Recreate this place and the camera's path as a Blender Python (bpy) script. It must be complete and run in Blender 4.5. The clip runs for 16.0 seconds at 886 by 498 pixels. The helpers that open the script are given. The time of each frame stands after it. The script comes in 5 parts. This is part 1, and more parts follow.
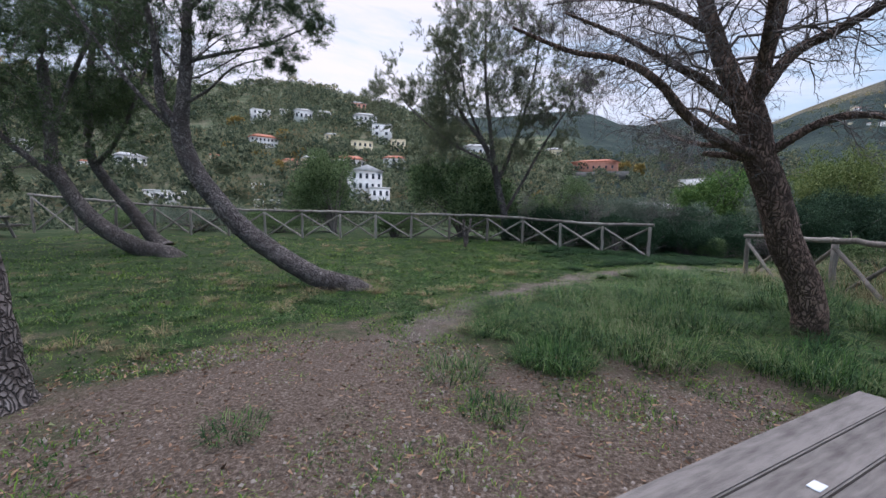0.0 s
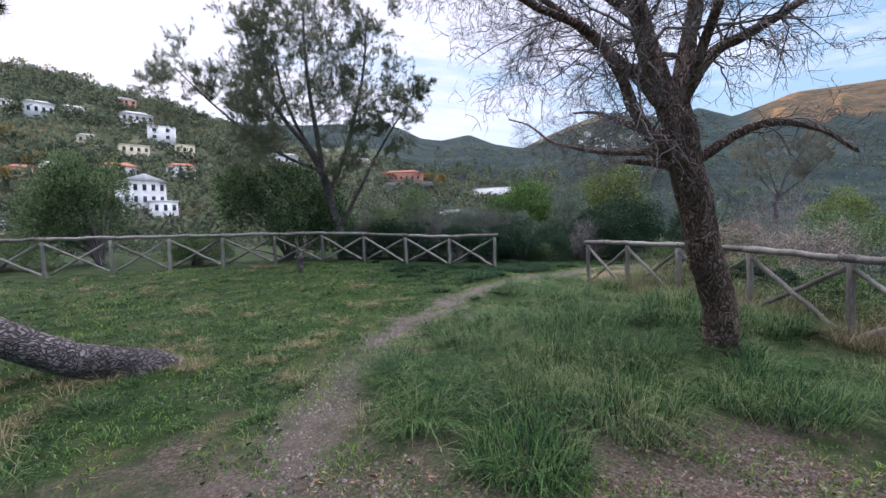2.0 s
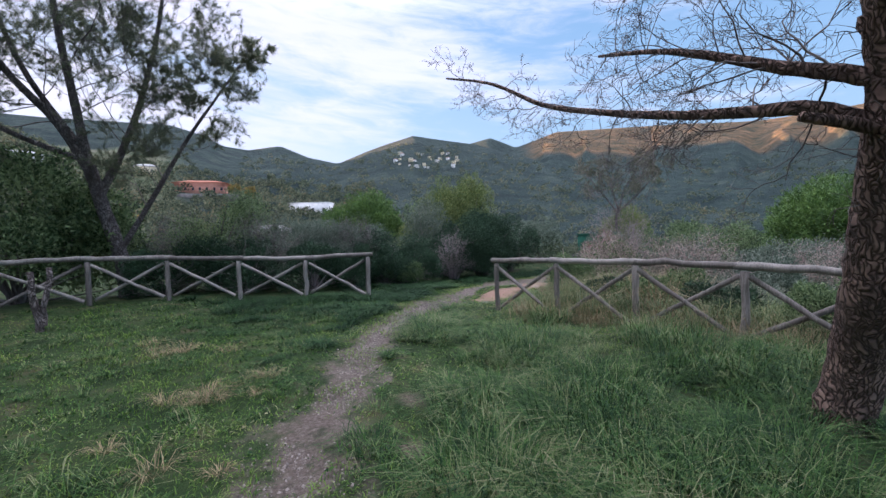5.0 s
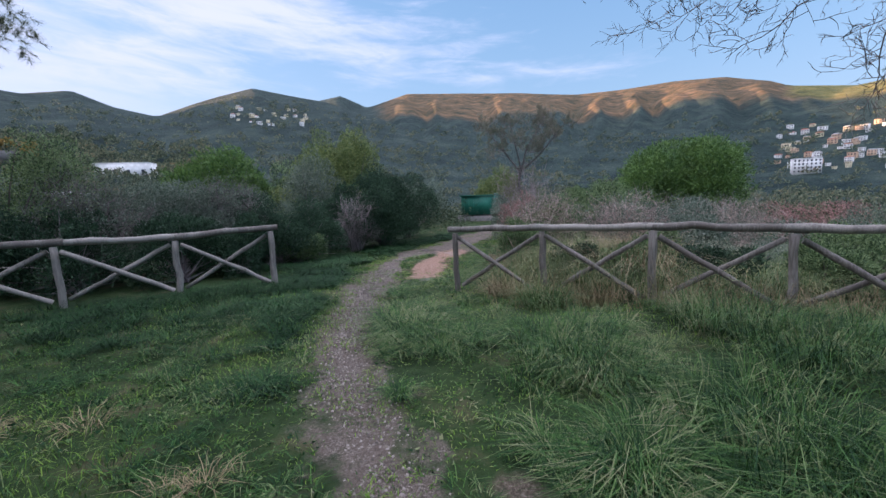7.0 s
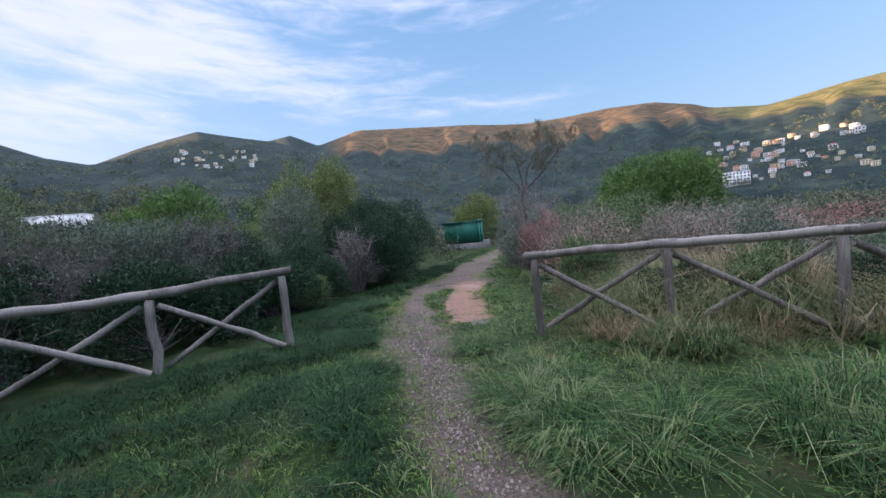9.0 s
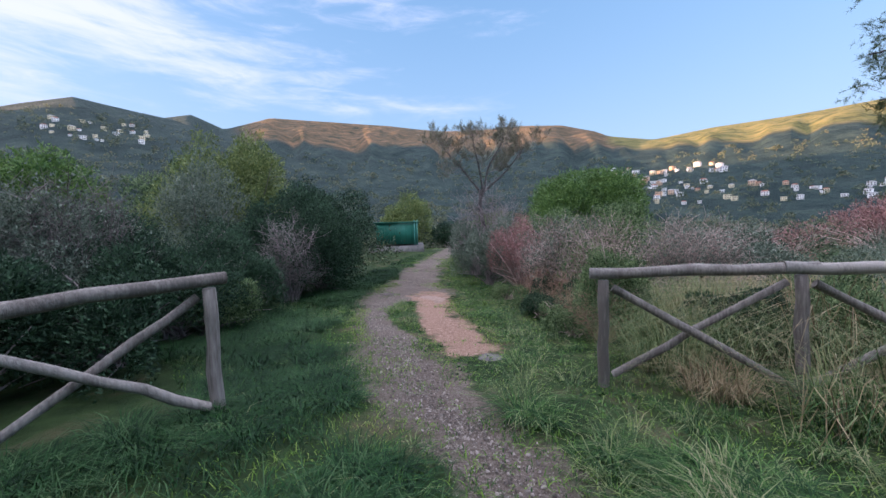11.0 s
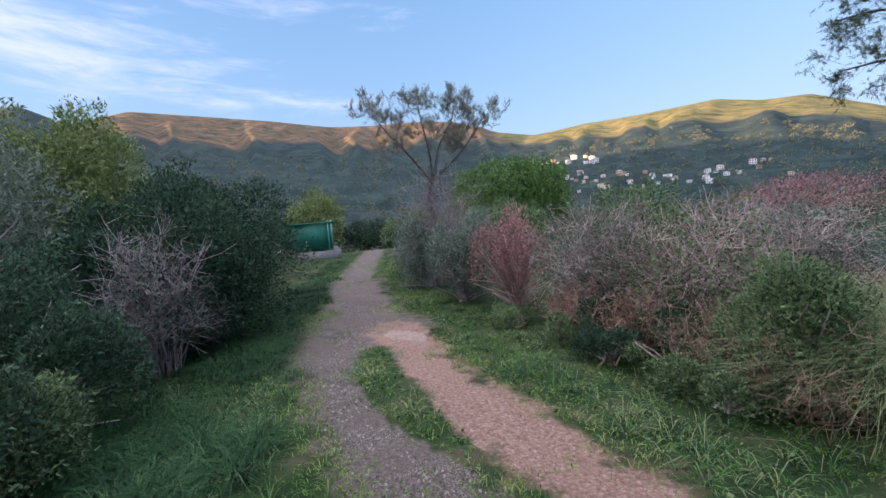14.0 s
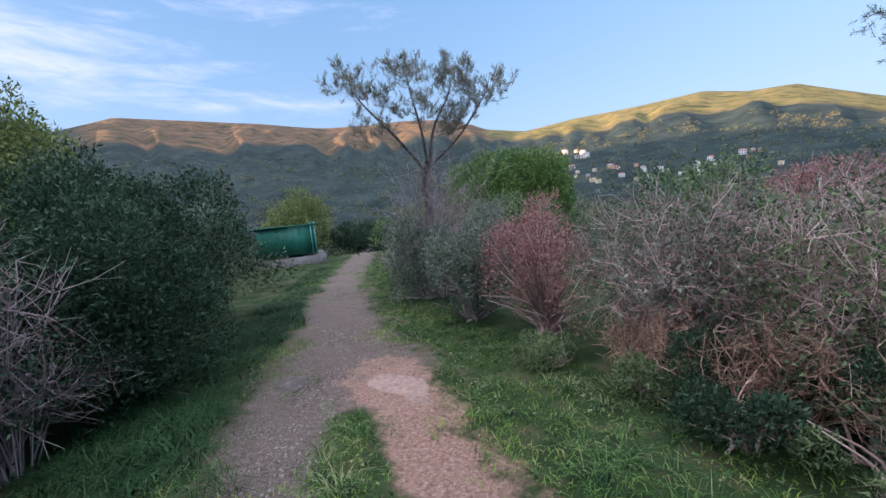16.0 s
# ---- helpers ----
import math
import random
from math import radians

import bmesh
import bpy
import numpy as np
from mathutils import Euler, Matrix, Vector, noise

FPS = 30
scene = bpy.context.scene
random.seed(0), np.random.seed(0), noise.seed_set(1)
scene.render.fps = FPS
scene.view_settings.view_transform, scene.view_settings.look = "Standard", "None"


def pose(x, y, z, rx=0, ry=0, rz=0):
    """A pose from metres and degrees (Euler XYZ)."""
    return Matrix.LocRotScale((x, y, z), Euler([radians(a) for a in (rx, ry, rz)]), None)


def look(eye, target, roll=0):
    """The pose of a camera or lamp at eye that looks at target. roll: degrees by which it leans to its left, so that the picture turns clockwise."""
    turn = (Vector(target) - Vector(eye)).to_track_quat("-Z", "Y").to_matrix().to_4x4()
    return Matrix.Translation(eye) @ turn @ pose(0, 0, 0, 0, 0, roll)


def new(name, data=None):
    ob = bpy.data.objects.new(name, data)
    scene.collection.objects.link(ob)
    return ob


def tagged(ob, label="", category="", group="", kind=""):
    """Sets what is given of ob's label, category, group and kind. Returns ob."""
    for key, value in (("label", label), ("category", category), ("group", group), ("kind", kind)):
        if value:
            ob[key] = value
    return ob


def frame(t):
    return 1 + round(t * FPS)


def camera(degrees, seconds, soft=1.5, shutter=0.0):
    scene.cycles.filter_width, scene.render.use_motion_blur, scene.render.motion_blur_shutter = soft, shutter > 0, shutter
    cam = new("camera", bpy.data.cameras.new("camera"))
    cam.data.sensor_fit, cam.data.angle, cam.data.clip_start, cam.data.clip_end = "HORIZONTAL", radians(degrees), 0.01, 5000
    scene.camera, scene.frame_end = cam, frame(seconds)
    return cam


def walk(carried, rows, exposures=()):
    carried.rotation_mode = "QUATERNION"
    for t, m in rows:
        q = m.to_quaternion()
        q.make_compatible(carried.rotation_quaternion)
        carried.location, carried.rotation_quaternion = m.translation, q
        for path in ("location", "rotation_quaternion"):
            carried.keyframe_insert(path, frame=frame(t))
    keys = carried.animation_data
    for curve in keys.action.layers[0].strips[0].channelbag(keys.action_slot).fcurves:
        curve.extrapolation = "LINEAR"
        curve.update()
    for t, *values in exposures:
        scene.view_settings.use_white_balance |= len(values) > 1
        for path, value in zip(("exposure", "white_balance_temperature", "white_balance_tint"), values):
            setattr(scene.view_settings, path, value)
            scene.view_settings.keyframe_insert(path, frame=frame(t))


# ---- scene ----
cam = camera(92.3, 16.0)
LEVEL = Matrix.Translation((7.34, 10.27, 0.26)) @ Matrix.Rotation(radians(2.401), 4, Vector((-1.25, 2.05, 0))) @ Matrix.Translation((-7.34, -10.27, -0.26))
PATH = [
    (0, (-0.07, 0.188, 1.179), (-0.045, 2.183, 1.039), 3.5),
    (0.5, (-0.265, 0.629, 1.241), (0.008, 2.606, 1.118), 1.5),
    (1, (-0.484, 1.081, 1.296), (0.16, 2.973, 1.21), 1.3),
    (1.5, (-0.564, 1.604, 1.304), (0.258, 3.427, 1.238), 0.6),
    (2, (-0.587, 2.11, 1.355), (0.264, 3.919, 1.292), 0.5),
    (2.5, (-0.589, 2.587, 1.413), (0.197, 4.426, 1.363), -0.5),
    (3, (-0.446, 3.106, 1.431), (0.269, 4.974, 1.471), -0.2),
    (3.5, (-0.418, 3.675, 1.4), (0.272, 5.551, 1.446), 2.5),
    (4, (-0.366, 4.25, 1.417), (0.434, 6.082, 1.449), 2.1),
    (4.5, (-0.244, 4.807, 1.424), (0.702, 6.569, 1.445), 1.8),
    (5, (-0.065, 5.372, 1.443), (1.451, 6.676, 1.45), -1.0),
    (7.5, (0.925, 8.385, 1.591), (2.78, 9.11, 1.407), -2.8),
    (8, (1.21, 8.865, 1.567), (3.074, 9.573, 1.416), -3.7),
    (8.5, (1.495, 9.378, 1.572), (3.387, 10.02, 1.488), -5.9),
    (11, (3.427, 11.383, 1.654), (5.42, 11.533, 1.576), -2.8),
    (11.5, (3.912, 11.695, 1.693), (5.909, 11.742, 1.609), -3.3),
    (12, (4.413, 12.013, 1.729), (6.41, 12.002, 1.624), -4.4),
    (12.5, (4.91, 12.299, 1.777), (6.894, 12.081, 1.65), -4.9),
    (13, (5.463, 12.479, 1.802), (7.454, 12.313, 1.728), -6.1),
    (13.5, (6.036, 12.667, 1.828), (8.012, 12.377, 1.715), -6.7),
    (14, (6.571, 12.683, 1.826), (8.542, 12.367, 1.696), -5.8),
    (14.5, (7.052, 12.63, 1.91), (9.019, 12.309, 1.743), -5.1),
    (15, (7.542, 12.523, 1.86), (9.491, 12.098, 1.719), -5.2),
    (15.5, (8.103, 12.445, 1.844), (10.048, 12.007, 1.688), -7.9),
    (16, (8.491, 12.483, 1.818), (10.456, 12.138, 1.678), -7.4),
]
walk(cam, [(t, LEVEL @ look(eye, target, roll)) for t, eye, target, roll in PATH], [(0.0, 1.92, 5600, 12), (2.0, 2.18, 5600, 15), (3.5, 2.1, 5600, 15), (5.0, 2.06, 5450, 16), (7.5, 1.88, 5350, 15), (11.0, 2.02, 5350, 16), (16.0, 2.02, 5350, 16)])

# ---- world, sun ----
SUN_AZ, SUN_EL = -8.0, 6.8
world = bpy.data.worlds.new("sky")
scene.world = world
world.use_nodes = True
wt = world.node_tree
wt.nodes.clear()


def wnode(kind, **kw):
    n = wt.nodes.new(kind)
    for k, v in kw.items():
        n.inputs[k].default_value = v
    return n


sky = wt.nodes.new("ShaderNodeTexSky")
sky.sky_type = "NISHITA"
sky.sun_disc = False
sky.sun_elevation, sky.sun_rotation = radians(SUN_EL), radians(SUN_AZ)
sky.air_density, sky.dust_density, sky.ozone_density = 1.0, 0.7, 2.2
tc = wt.nodes.new("ShaderNodeTexCoord")
sep = wt.nodes.new("ShaderNodeSeparateXYZ")
wt.links.new(tc.outputs["Generated"], sep.inputs[0])


def wmath(op, a, b=None, c=None):
    n = wt.nodes.new("ShaderNodeMath")
    n.operation = op
    for i, v in enumerate((a, b, c)):
        if v is None:
            continue
        if isinstance(v, (int, float)):
            n.inputs[i].default_value = v
        else:
            wt.links.new(v, n.inputs[i])
    return n.outputs[0]


# clouds drawn out level above the hills
comb = wt.nodes.new("ShaderNodeCombineXYZ")
wt.links.new(wmath("MULTIPLY", sep.outputs[0], 1.6), comb.inputs[0])
wt.links.new(wmath("MULTIPLY", sep.outputs[1], 1.6), comb.inputs[1])
wt.links.new(wmath("MULTIPLY_ADD", sep.outputs[2], 8.5, wmath("MULTIPLY", sep.outputs[0], 1.1)), comb.inputs[2])
big = wnode("ShaderNodeTexNoise", Scale=0.85, Detail=4.0, Roughness=0.55)
fine = wnode("ShaderNodeTexNoise", Scale=4.6, Detail=7.0, Roughness=0.62, Distortion=0.4)
for n in (big, fine):
    wt.links.new(comb.outputs[0], n.inputs["Vector"])
# more cloud towards the sunset side, and extra cover added overhead for skylight
side = wmath("MULTIPLY_ADD", sep.outputs[1], 0.28, wmath("MULTIPLY", wmath("MAXIMUM", wmath("SUBTRACT", sep.outputs[2], 0.36), 0.0), 0.95))
cover = wmath("ADD", wmath("MULTIPLY_ADD", big.outputs[0], 0.75, wmath("MULTIPLY", fine.outputs[0], 0.45)), side)
ramp = wt.nodes.new("ShaderNodeMapRange")
ramp.interpolation_type = "SMOOTHSTEP"
ramp.inputs["From Min"].default_value, ramp.inputs["From Max"].default_value = 0.665, 0.95
wt.links.new(cover, ramp.inputs["Value"])
low = wt.nodes.new("ShaderNodeMapRange")
low.interpolation_type = "SMOOTHSTEP"
low.inputs["From Min"].default_value, low.inputs["From Max"].default_value = 0.1, 0.28
wt.links.new(sep.outputs[2], low.inputs["Value"])
amount = wmath("MULTIPLY", wmath("MULTIPLY", ramp.outputs[0], low.outputs[0]), 0.75)
# cloud brightness follows the nearness of the sun
dot = wt.nodes.new("ShaderNodeVectorMath")
dot.operation = "DOT_PRODUCT"
wt.links.new(tc.outputs["Generated"], dot.inputs[0])
se, sa = radians(SUN_EL), radians(SUN_AZ)
TO_SUN = Vector((math.sin(sa) * math.cos(se), math.cos(sa) * math.cos(se), math.sin(se)))
dot.inputs[1].default_value = TO_SUN
near_sun = wmath("POWER", wmath("MAXIMUM", dot.outputs["Value"], 0.0), 3.0)
cl = wt.nodes.new("ShaderNodeMix")
cl.data_type = "RGBA"
cl.inputs["A"].default_value = (2.4, 2.2, 2.35, 1)
cl.inputs["B"].default_value = (2.6, 2.2, 2.1, 1)
wt.links.new(near_sun, cl.inputs["Factor"])
mixc = wt.nodes.new("ShaderNodeMix")
mixc.data_type = "RGBA"
wt.links.new(amount, mixc.inputs["Factor"])
tone = wt.nodes.new("ShaderNodeMix")
tone.data_type, tone.blend_type = "RGBA", "MULTIPLY"
tone.inputs["Factor"].default_value = 1.0
tone.inputs["B"].default_value = (1.74, 1.84, 2.02, 1)
# the glow round the sun levels off in haze
lift = wt.nodes.new("ShaderNodeVectorMath")
lift.operation = "MULTIPLY_ADD"
lift.inputs[1].default_value, lift.inputs[2].default_value = (0.8, 0.8, 0.8), (1, 1, 1)
wt.links.new(sky.outputs[0], lift.inputs[0])
ease = wt.nodes.new("ShaderNodeVectorMath")
ease.operation = "DIVIDE"
wt.links.new(sky.outputs[0], ease.inputs[0])
wt.links.new(lift.outputs[0], ease.inputs[1])
wt.links.new(ease.outputs[0], tone.inputs["A"])
wt.links.new(tone.outputs["Result"], mixc.inputs["A"])
# overhead, out of view, the clouds are brightened to light the ground
high = wt.nodes.new("ShaderNodeMapRange")
high.interpolation_type = "SMOOTHSTEP"
high.inputs["From Min"].default_value, high.inputs["From Max"].default_value = 0.42, 0.75
wt.links.new(sep.outputs[2], high.inputs["Value"])
overhead_fill = wt.nodes.new("ShaderNodeMix")
overhead_fill.data_type = "RGBA"
overhead_fill.inputs["B"].default_value = (8.8, 8.0, 7.9, 1)
wt.links.new(high.outputs[0], overhead_fill.inputs["Factor"])
wt.links.new(cl.outputs["Result"], overhead_fill.inputs["A"])
wt.links.new(overhead_fill.outputs["Result"], mixc.inputs["B"])
bg = wt.nodes.new("ShaderNodeBackground")
bg.inputs["Strength"].default_value = 0.12
wt.links.new(mixc.outputs["Result"], bg.inputs["Color"])
wo = wt.nodes.new("ShaderNodeOutputWorld")
wt.links.new(bg.outputs[0], wo.inputs[0])

sun = new("sun", bpy.data.lights.new("sun", "SUN"))
sun.data.energy, sun.data.angle, sun.data.color = 5.0, radians(0.5), (1.0, 0.56, 0.27)
sun.matrix_world = look(TO_SUN * 50, (0, 0, 0))

# ---- materials ----


def mat(name, c1, c2, scale=4.0, rough=0.85, bump=0.3, bscale=30.0, c3=None, big_scale=0.6, island=0.0, glow_through=0.0, stretch=None, metal=0.0, objvar=0.0):
    """A surface with colour at two scales and fine relief. island: how far single leaves or blades differ."""
    m = bpy.data.materials.new(name)
    m.use_nodes = True
    nt = m.node_tree
    b = nt.nodes["Principled BSDF"]
    b.inputs["Roughness"].default_value, b.inputs["Metallic"].default_value = rough, metal
    b.inputs["Specular IOR Level"].default_value = 0.3
    g = nt.nodes.new("ShaderNodeNewGeometry")
    vec = g.outputs["Position"]
    if stretch:
        t = nt.nodes.new("ShaderNodeTexCoord")
        mp = nt.nodes.new("ShaderNodeMapping")
        mp.inputs["Scale"].default_value = stretch
        nt.links.new(t.outputs["Object"], mp.inputs[0])
        vec = mp.outputs[0]
    n1 = nt.nodes.new("ShaderNodeTexNoise")
    n1.inputs["Scale"].default_value, n1.inputs["Detail"].default_value = scale, 6
    n2 = nt.nodes.new("ShaderNodeTexNoise")
    n2.inputs["Scale"].default_value, n2.inputs["Detail"].default_value = big_scale, 3
    for n in (n1, n2):
        nt.links.new(vec, n.inputs["Vector"])
    ad = nt.nodes.new("ShaderNodeMath")
    ad.operation = "MULTIPLY_ADD"
    ad.inputs[1].default_value = 0.5
    nt.links.new(n1.outputs[0], ad.inputs[0])
    hf = nt.nodes.new("ShaderNodeMath")
    hf.operation = "MULTIPLY"
    hf.inputs[1].default_value = 0.5
    nt.links.new(n2.outputs[0], hf.inputs[0])
    nt.links.new(hf.outputs[0], ad.inputs[2])
    fac = ad.outputs[0]
    for amount_, out in ((island, g.outputs["Random Per Island"]), (objvar, None)):
        if amount_:
            if out is None:
                out = nt.nodes.new("ShaderNodeObjectInfo").outputs["Random"]
            s = nt.nodes.new("ShaderNodeMath")
            s.operation = "MULTIPLY_ADD"
            s.inputs[1].default_value = amount_
            s.inputs[2].default_value = -amount_ / 2
            nt.links.new(out, s.inputs[0])
            a2 = nt.nodes.new("ShaderNodeMath")
            nt.links.new(fac, a2.inputs[0])
            nt.links.new(s.outputs[0], a2.inputs[1])
            fac = a2.outputs[0]
    r = nt.nodes.new("ShaderNodeValToRGB")
    r.color_ramp.elements[0].position, r.color_ramp.elements[0].color = 0.37, (*c1, 1)
    r.color_ramp.elements[1].position, r.color_ramp.elements[1].color = 0.63, (*c2, 1)
    if c3:
        e = r.color_ramp.elements.new(0.85)
        e.color = (*c3, 1)
    nt.links.new(fac, r.inputs[0])
    nt.links.new(r.outputs[0], b.inputs["Base Color"])
    if bump:
        n3 = nt.nodes.new("ShaderNodeTexNoise")
        n3.inputs["Scale"].default_value, n3.inputs["Detail"].default_value = bscale, 5
        nt.links.new(vec, n3.inputs["Vector"])
        bp = nt.nodes.new("ShaderNodeBump")
        bp.inputs["Strength"].default_value, bp.inputs["Distance"].default_value = bump, 0.02
        nt.links.new(n3.outputs[0], bp.inputs["Height"])
        nt.links.new(bp.outputs[0], b.inputs["Normal"])
    if glow_through:
        tr = nt.nodes.new("ShaderNodeBsdfTranslucent")
        nt.links.new(r.outputs[0], tr.inputs["Color"])
        mx = nt.nodes.new("ShaderNodeMixShader")
        mx.inputs[0].default_value = glow_through
        nt.links.new(b.outputs[0], mx.inputs[1])
        nt.links.new(tr.outputs[0], mx.inputs[2])
        nt.links.new(mx.outputs[0], nt.nodes["Material Output"].inputs[0])
    return m


M_GRASS = mat("grass_blades", (0.02, 0.065, 0.008), (0.16, 0.26, 0.03), 1.6, 0.75, 0, c3=(0.33, 0.29, 0.14), island=0.38, glow_through=0.25, big_scale=0.5)
M_TUFT = mat("tuft_blades", (0.010, 0.04, 0.008), (0.075, 0.16, 0.03), 2.6, 0.75, 0, c3=(0.27, 0.26, 0.14), island=0.6, glow_through=0.2)
M_TALL = mat("tall_olive_grass", (0.05, 0.09, 0.03), (0.20, 0.24, 0.09), 1.5, 0.7, 0, c3=(0.34, 0.30, 0.17), island=0.45, glow_through=0.3)
# long grass whose colour is darkened for the shade towards the scrub
M_SHADED_GRASS = mat("shaded_grass_blades", (0.004, 0.021, 0.005), (0.019, 0.068, 0.014), 2.2, 0.85, 0, c3=(0.09, 0.15, 0.06), island=0.5, glow_through=0.15, big_scale=0.4)
M_DRYGRASS = mat("dry_grass", (0.15, 0.115, 0.06), (0.33, 0.265, 0.15), 2.0, 0.8, 0, island=0.6, glow_through=0.2)
M_WOOD = mat("weathered_wood", (0.12, 0.105, 0.092), (0.29, 0.265, 0.235), 6, 0.85, 0.5, 18, stretch=(9, 9, 1.2), objvar=0.25)
M_TABLE = mat("grey_table_boards", (0.075, 0.066, 0.06), (0.19, 0.172, 0.158), 5, 0.75, 0.35, 30, stretch=(1.5, 9, 9), objvar=0.2)


def bark(name, c1, c2, cell=(11, 11, 3.6)):
    """Pine bark: plates with dark cracks between them."""
    m = mat(name, c1, c2, 9, 0.95, 0, big_scale=2)
    nt = m.node_tree
    b = nt.nodes["Principled BSDF"]
    g = nt.nodes.new("ShaderNodeNewGeometry")
    wob = nt.nodes.new("ShaderNodeTexNoise")
    wob.inputs["Scale"].default_value = 6.0
    nt.links.new(g.outputs["Position"], wob.inputs["Vector"])
    va = nt.nodes.new("ShaderNodeVectorMath")
    va.operation = "MULTIPLY_ADD"
    va.inputs[1].default_value = (0.2, 0.2, 0.3)
    nt.links.new(wob.outputs["Color"], va.inputs[0])
    nt.links.new(g.outputs["Position"], va.inputs[2])
    mp = nt.nodes.new("ShaderNodeMapping")
    mp.inputs["Scale"].default_value = cell
    nt.links.new(va.outputs[0], mp.inputs[0])
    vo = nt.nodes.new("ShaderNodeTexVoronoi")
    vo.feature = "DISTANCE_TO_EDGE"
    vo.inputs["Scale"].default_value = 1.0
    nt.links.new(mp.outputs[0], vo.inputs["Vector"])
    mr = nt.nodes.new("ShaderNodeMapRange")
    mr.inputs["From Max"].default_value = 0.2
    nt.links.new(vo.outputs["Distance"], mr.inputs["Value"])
    fine_ = nt.nodes.new("ShaderNodeTexNoise")
    fine_.inputs["Scale"].default_value, fine_.inputs["Detail"].default_value = 40, 6
    nt.links.new(g.outputs["Position"], fine_.inputs["Vector"])
    hs = nt.nodes.new("ShaderNodeMath")
    hs.operation = "MULTIPLY_ADD"
    hs.inputs[1].default_value = 0.1
    nt.links.new(fine_.outputs[0], hs.inputs[0])
    nt.links.new(mr.outputs[0], hs.inputs[2])
    bp = nt.nodes.new("ShaderNodeBump")
    bp.inputs["Strength"].default_value, bp.inputs["Distance"].default_value = 1.0, 0.045
    nt.links.new(hs.outputs[0], bp.inputs["Height"])
    nt.links.new(bp.outputs[0], b.inputs["Normal"])
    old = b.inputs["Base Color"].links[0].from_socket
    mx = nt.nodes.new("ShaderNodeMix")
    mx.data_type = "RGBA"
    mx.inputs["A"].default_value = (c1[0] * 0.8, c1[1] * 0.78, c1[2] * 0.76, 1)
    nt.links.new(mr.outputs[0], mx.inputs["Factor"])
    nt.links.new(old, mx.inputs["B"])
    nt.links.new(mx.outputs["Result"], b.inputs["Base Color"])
    return m


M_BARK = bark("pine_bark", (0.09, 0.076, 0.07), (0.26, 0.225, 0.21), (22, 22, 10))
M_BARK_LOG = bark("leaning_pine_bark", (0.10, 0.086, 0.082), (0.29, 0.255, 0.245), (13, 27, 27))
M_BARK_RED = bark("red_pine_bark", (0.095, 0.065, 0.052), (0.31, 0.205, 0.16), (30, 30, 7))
M_TWIG = mat("grey_twigs", (0.085, 0.07, 0.065), (0.20, 0.175, 0.16), 6, 0.9, 0, island=0.4)
M_PALETWIG = mat("pale_twigs", (0.19, 0.15, 0.15), (0.37, 0.31, 0.30), 6, 0.9, 0, island=0.5)
M_PINKTWIG = mat("pinkish_dry_twigs", (0.21, 0.15, 0.13), (0.54, 0.42, 0.365), 1.3, 0.9, 0, island=0.7)
M_BROWNTWIG = mat("brown_dead_stems", (0.17, 0.10, 0.07), (0.42, 0.28, 0.20), 3, 0.9, 0, island=0.6)
M_NEEDLE = mat("pine_needles", (0.035, 0.06, 0.022), (0.10, 0.135, 0.055), 2, 0.6, 0, island=0.5, glow_through=0.25)
M_NEEDLE_DRY = mat("sparse_pine_needles", (0.10, 0.11, 0.075), (0.28, 0.27, 0.185), 2, 0.8, 0, island=0.5, glow_through=0.5)
M_NEEDLE_THIN = mat("thin_pine_needles", (0.085, 0.105, 0.06), (0.22, 0.23, 0.135), 2, 0.75, 0, island=0.5, glow_through=0.5)
M_BRIGHT = mat("bright_pine_needles", (0.055, 0.11, 0.025), (0.14, 0.225, 0.05), 1, 0.6, 0, island=0.45, glow_through=0.2)
M_OAK = mat("holm_oak_leaves", (0.045, 0.08, 0.03), (0.20, 0.265, 0.115), 2, 0.75, 0, island=0.55, glow_through=0.35)
M_DARKBUSH = mat("dark_mastic_leaves", (0.012, 0.03, 0.014), (0.048, 0.094, 0.045), 2, 0.75, 0, island=0.55, glow_through=0.15)
M_GREYBUSH = mat("grey_green_leaves", (0.07, 0.098, 0.066), (0.205, 0.24, 0.18), 2, 0.7, 0, island=0.55, glow_through=0.2)
M_LIGHTBUSH = mat("light_green_leaves", (0.085, 0.12, 0.03), (0.22, 0.26, 0.08), 2, 0.6, 0, island=0.5, glow_through=0.25)
M_RED = mat("reddish_leaves", (0.16, 0.078, 0.07), (0.42, 0.235, 0.21), 2, 0.7, 0, island=0.6, glow_through=0.2)
M_YELLOW = mat("yellow_autumn_leaves", (0.20, 0.14, 0.04), (0.36, 0.27, 0.08), 2, 0.7, 0, island=0.5, glow_through=0.2)
M_FOREST = mat("far_wood_canopy", (0.06, 0.082, 0.052), (0.21, 0.225, 0.135), 0.25, 0.9, 0, 1.2, c3=(0.26, 0.19, 0.10), big_scale=0.03, island=0.45, glow_through=0.4)
M_STONE = mat("pale_limestone", (0.08, 0.066, 0.056), (0.27, 0.235, 0.205), 9, 0.9, 0.5, 40, island=0.5)
M_PALEROCK = mat("pale_pink_rock", (0.15, 0.10, 0.078), (0.33, 0.24, 0.185), 22, 0.9, 0.9, 30)
M_SLAB = mat("grey_rock", (0.06, 0.055, 0.054), (0.17, 0.152, 0.146), 7, 0.9, 0.8, 20)
M_WHITE = mat("white_render", (0.66, 0.64, 0.61), (0.82, 0.80, 0.77), 0.5, 0.9, 0.1, 5)
M_CREAM = mat("cream_render", (0.58, 0.50, 0.33), (0.72, 0.64, 0.44), 0.5, 0.9, 0.1, 5)
M_SALMON = mat("salmon_render", (0.52, 0.24, 0.17), (0.66, 0.34, 0.25), 0.5, 0.9, 0.1, 5)
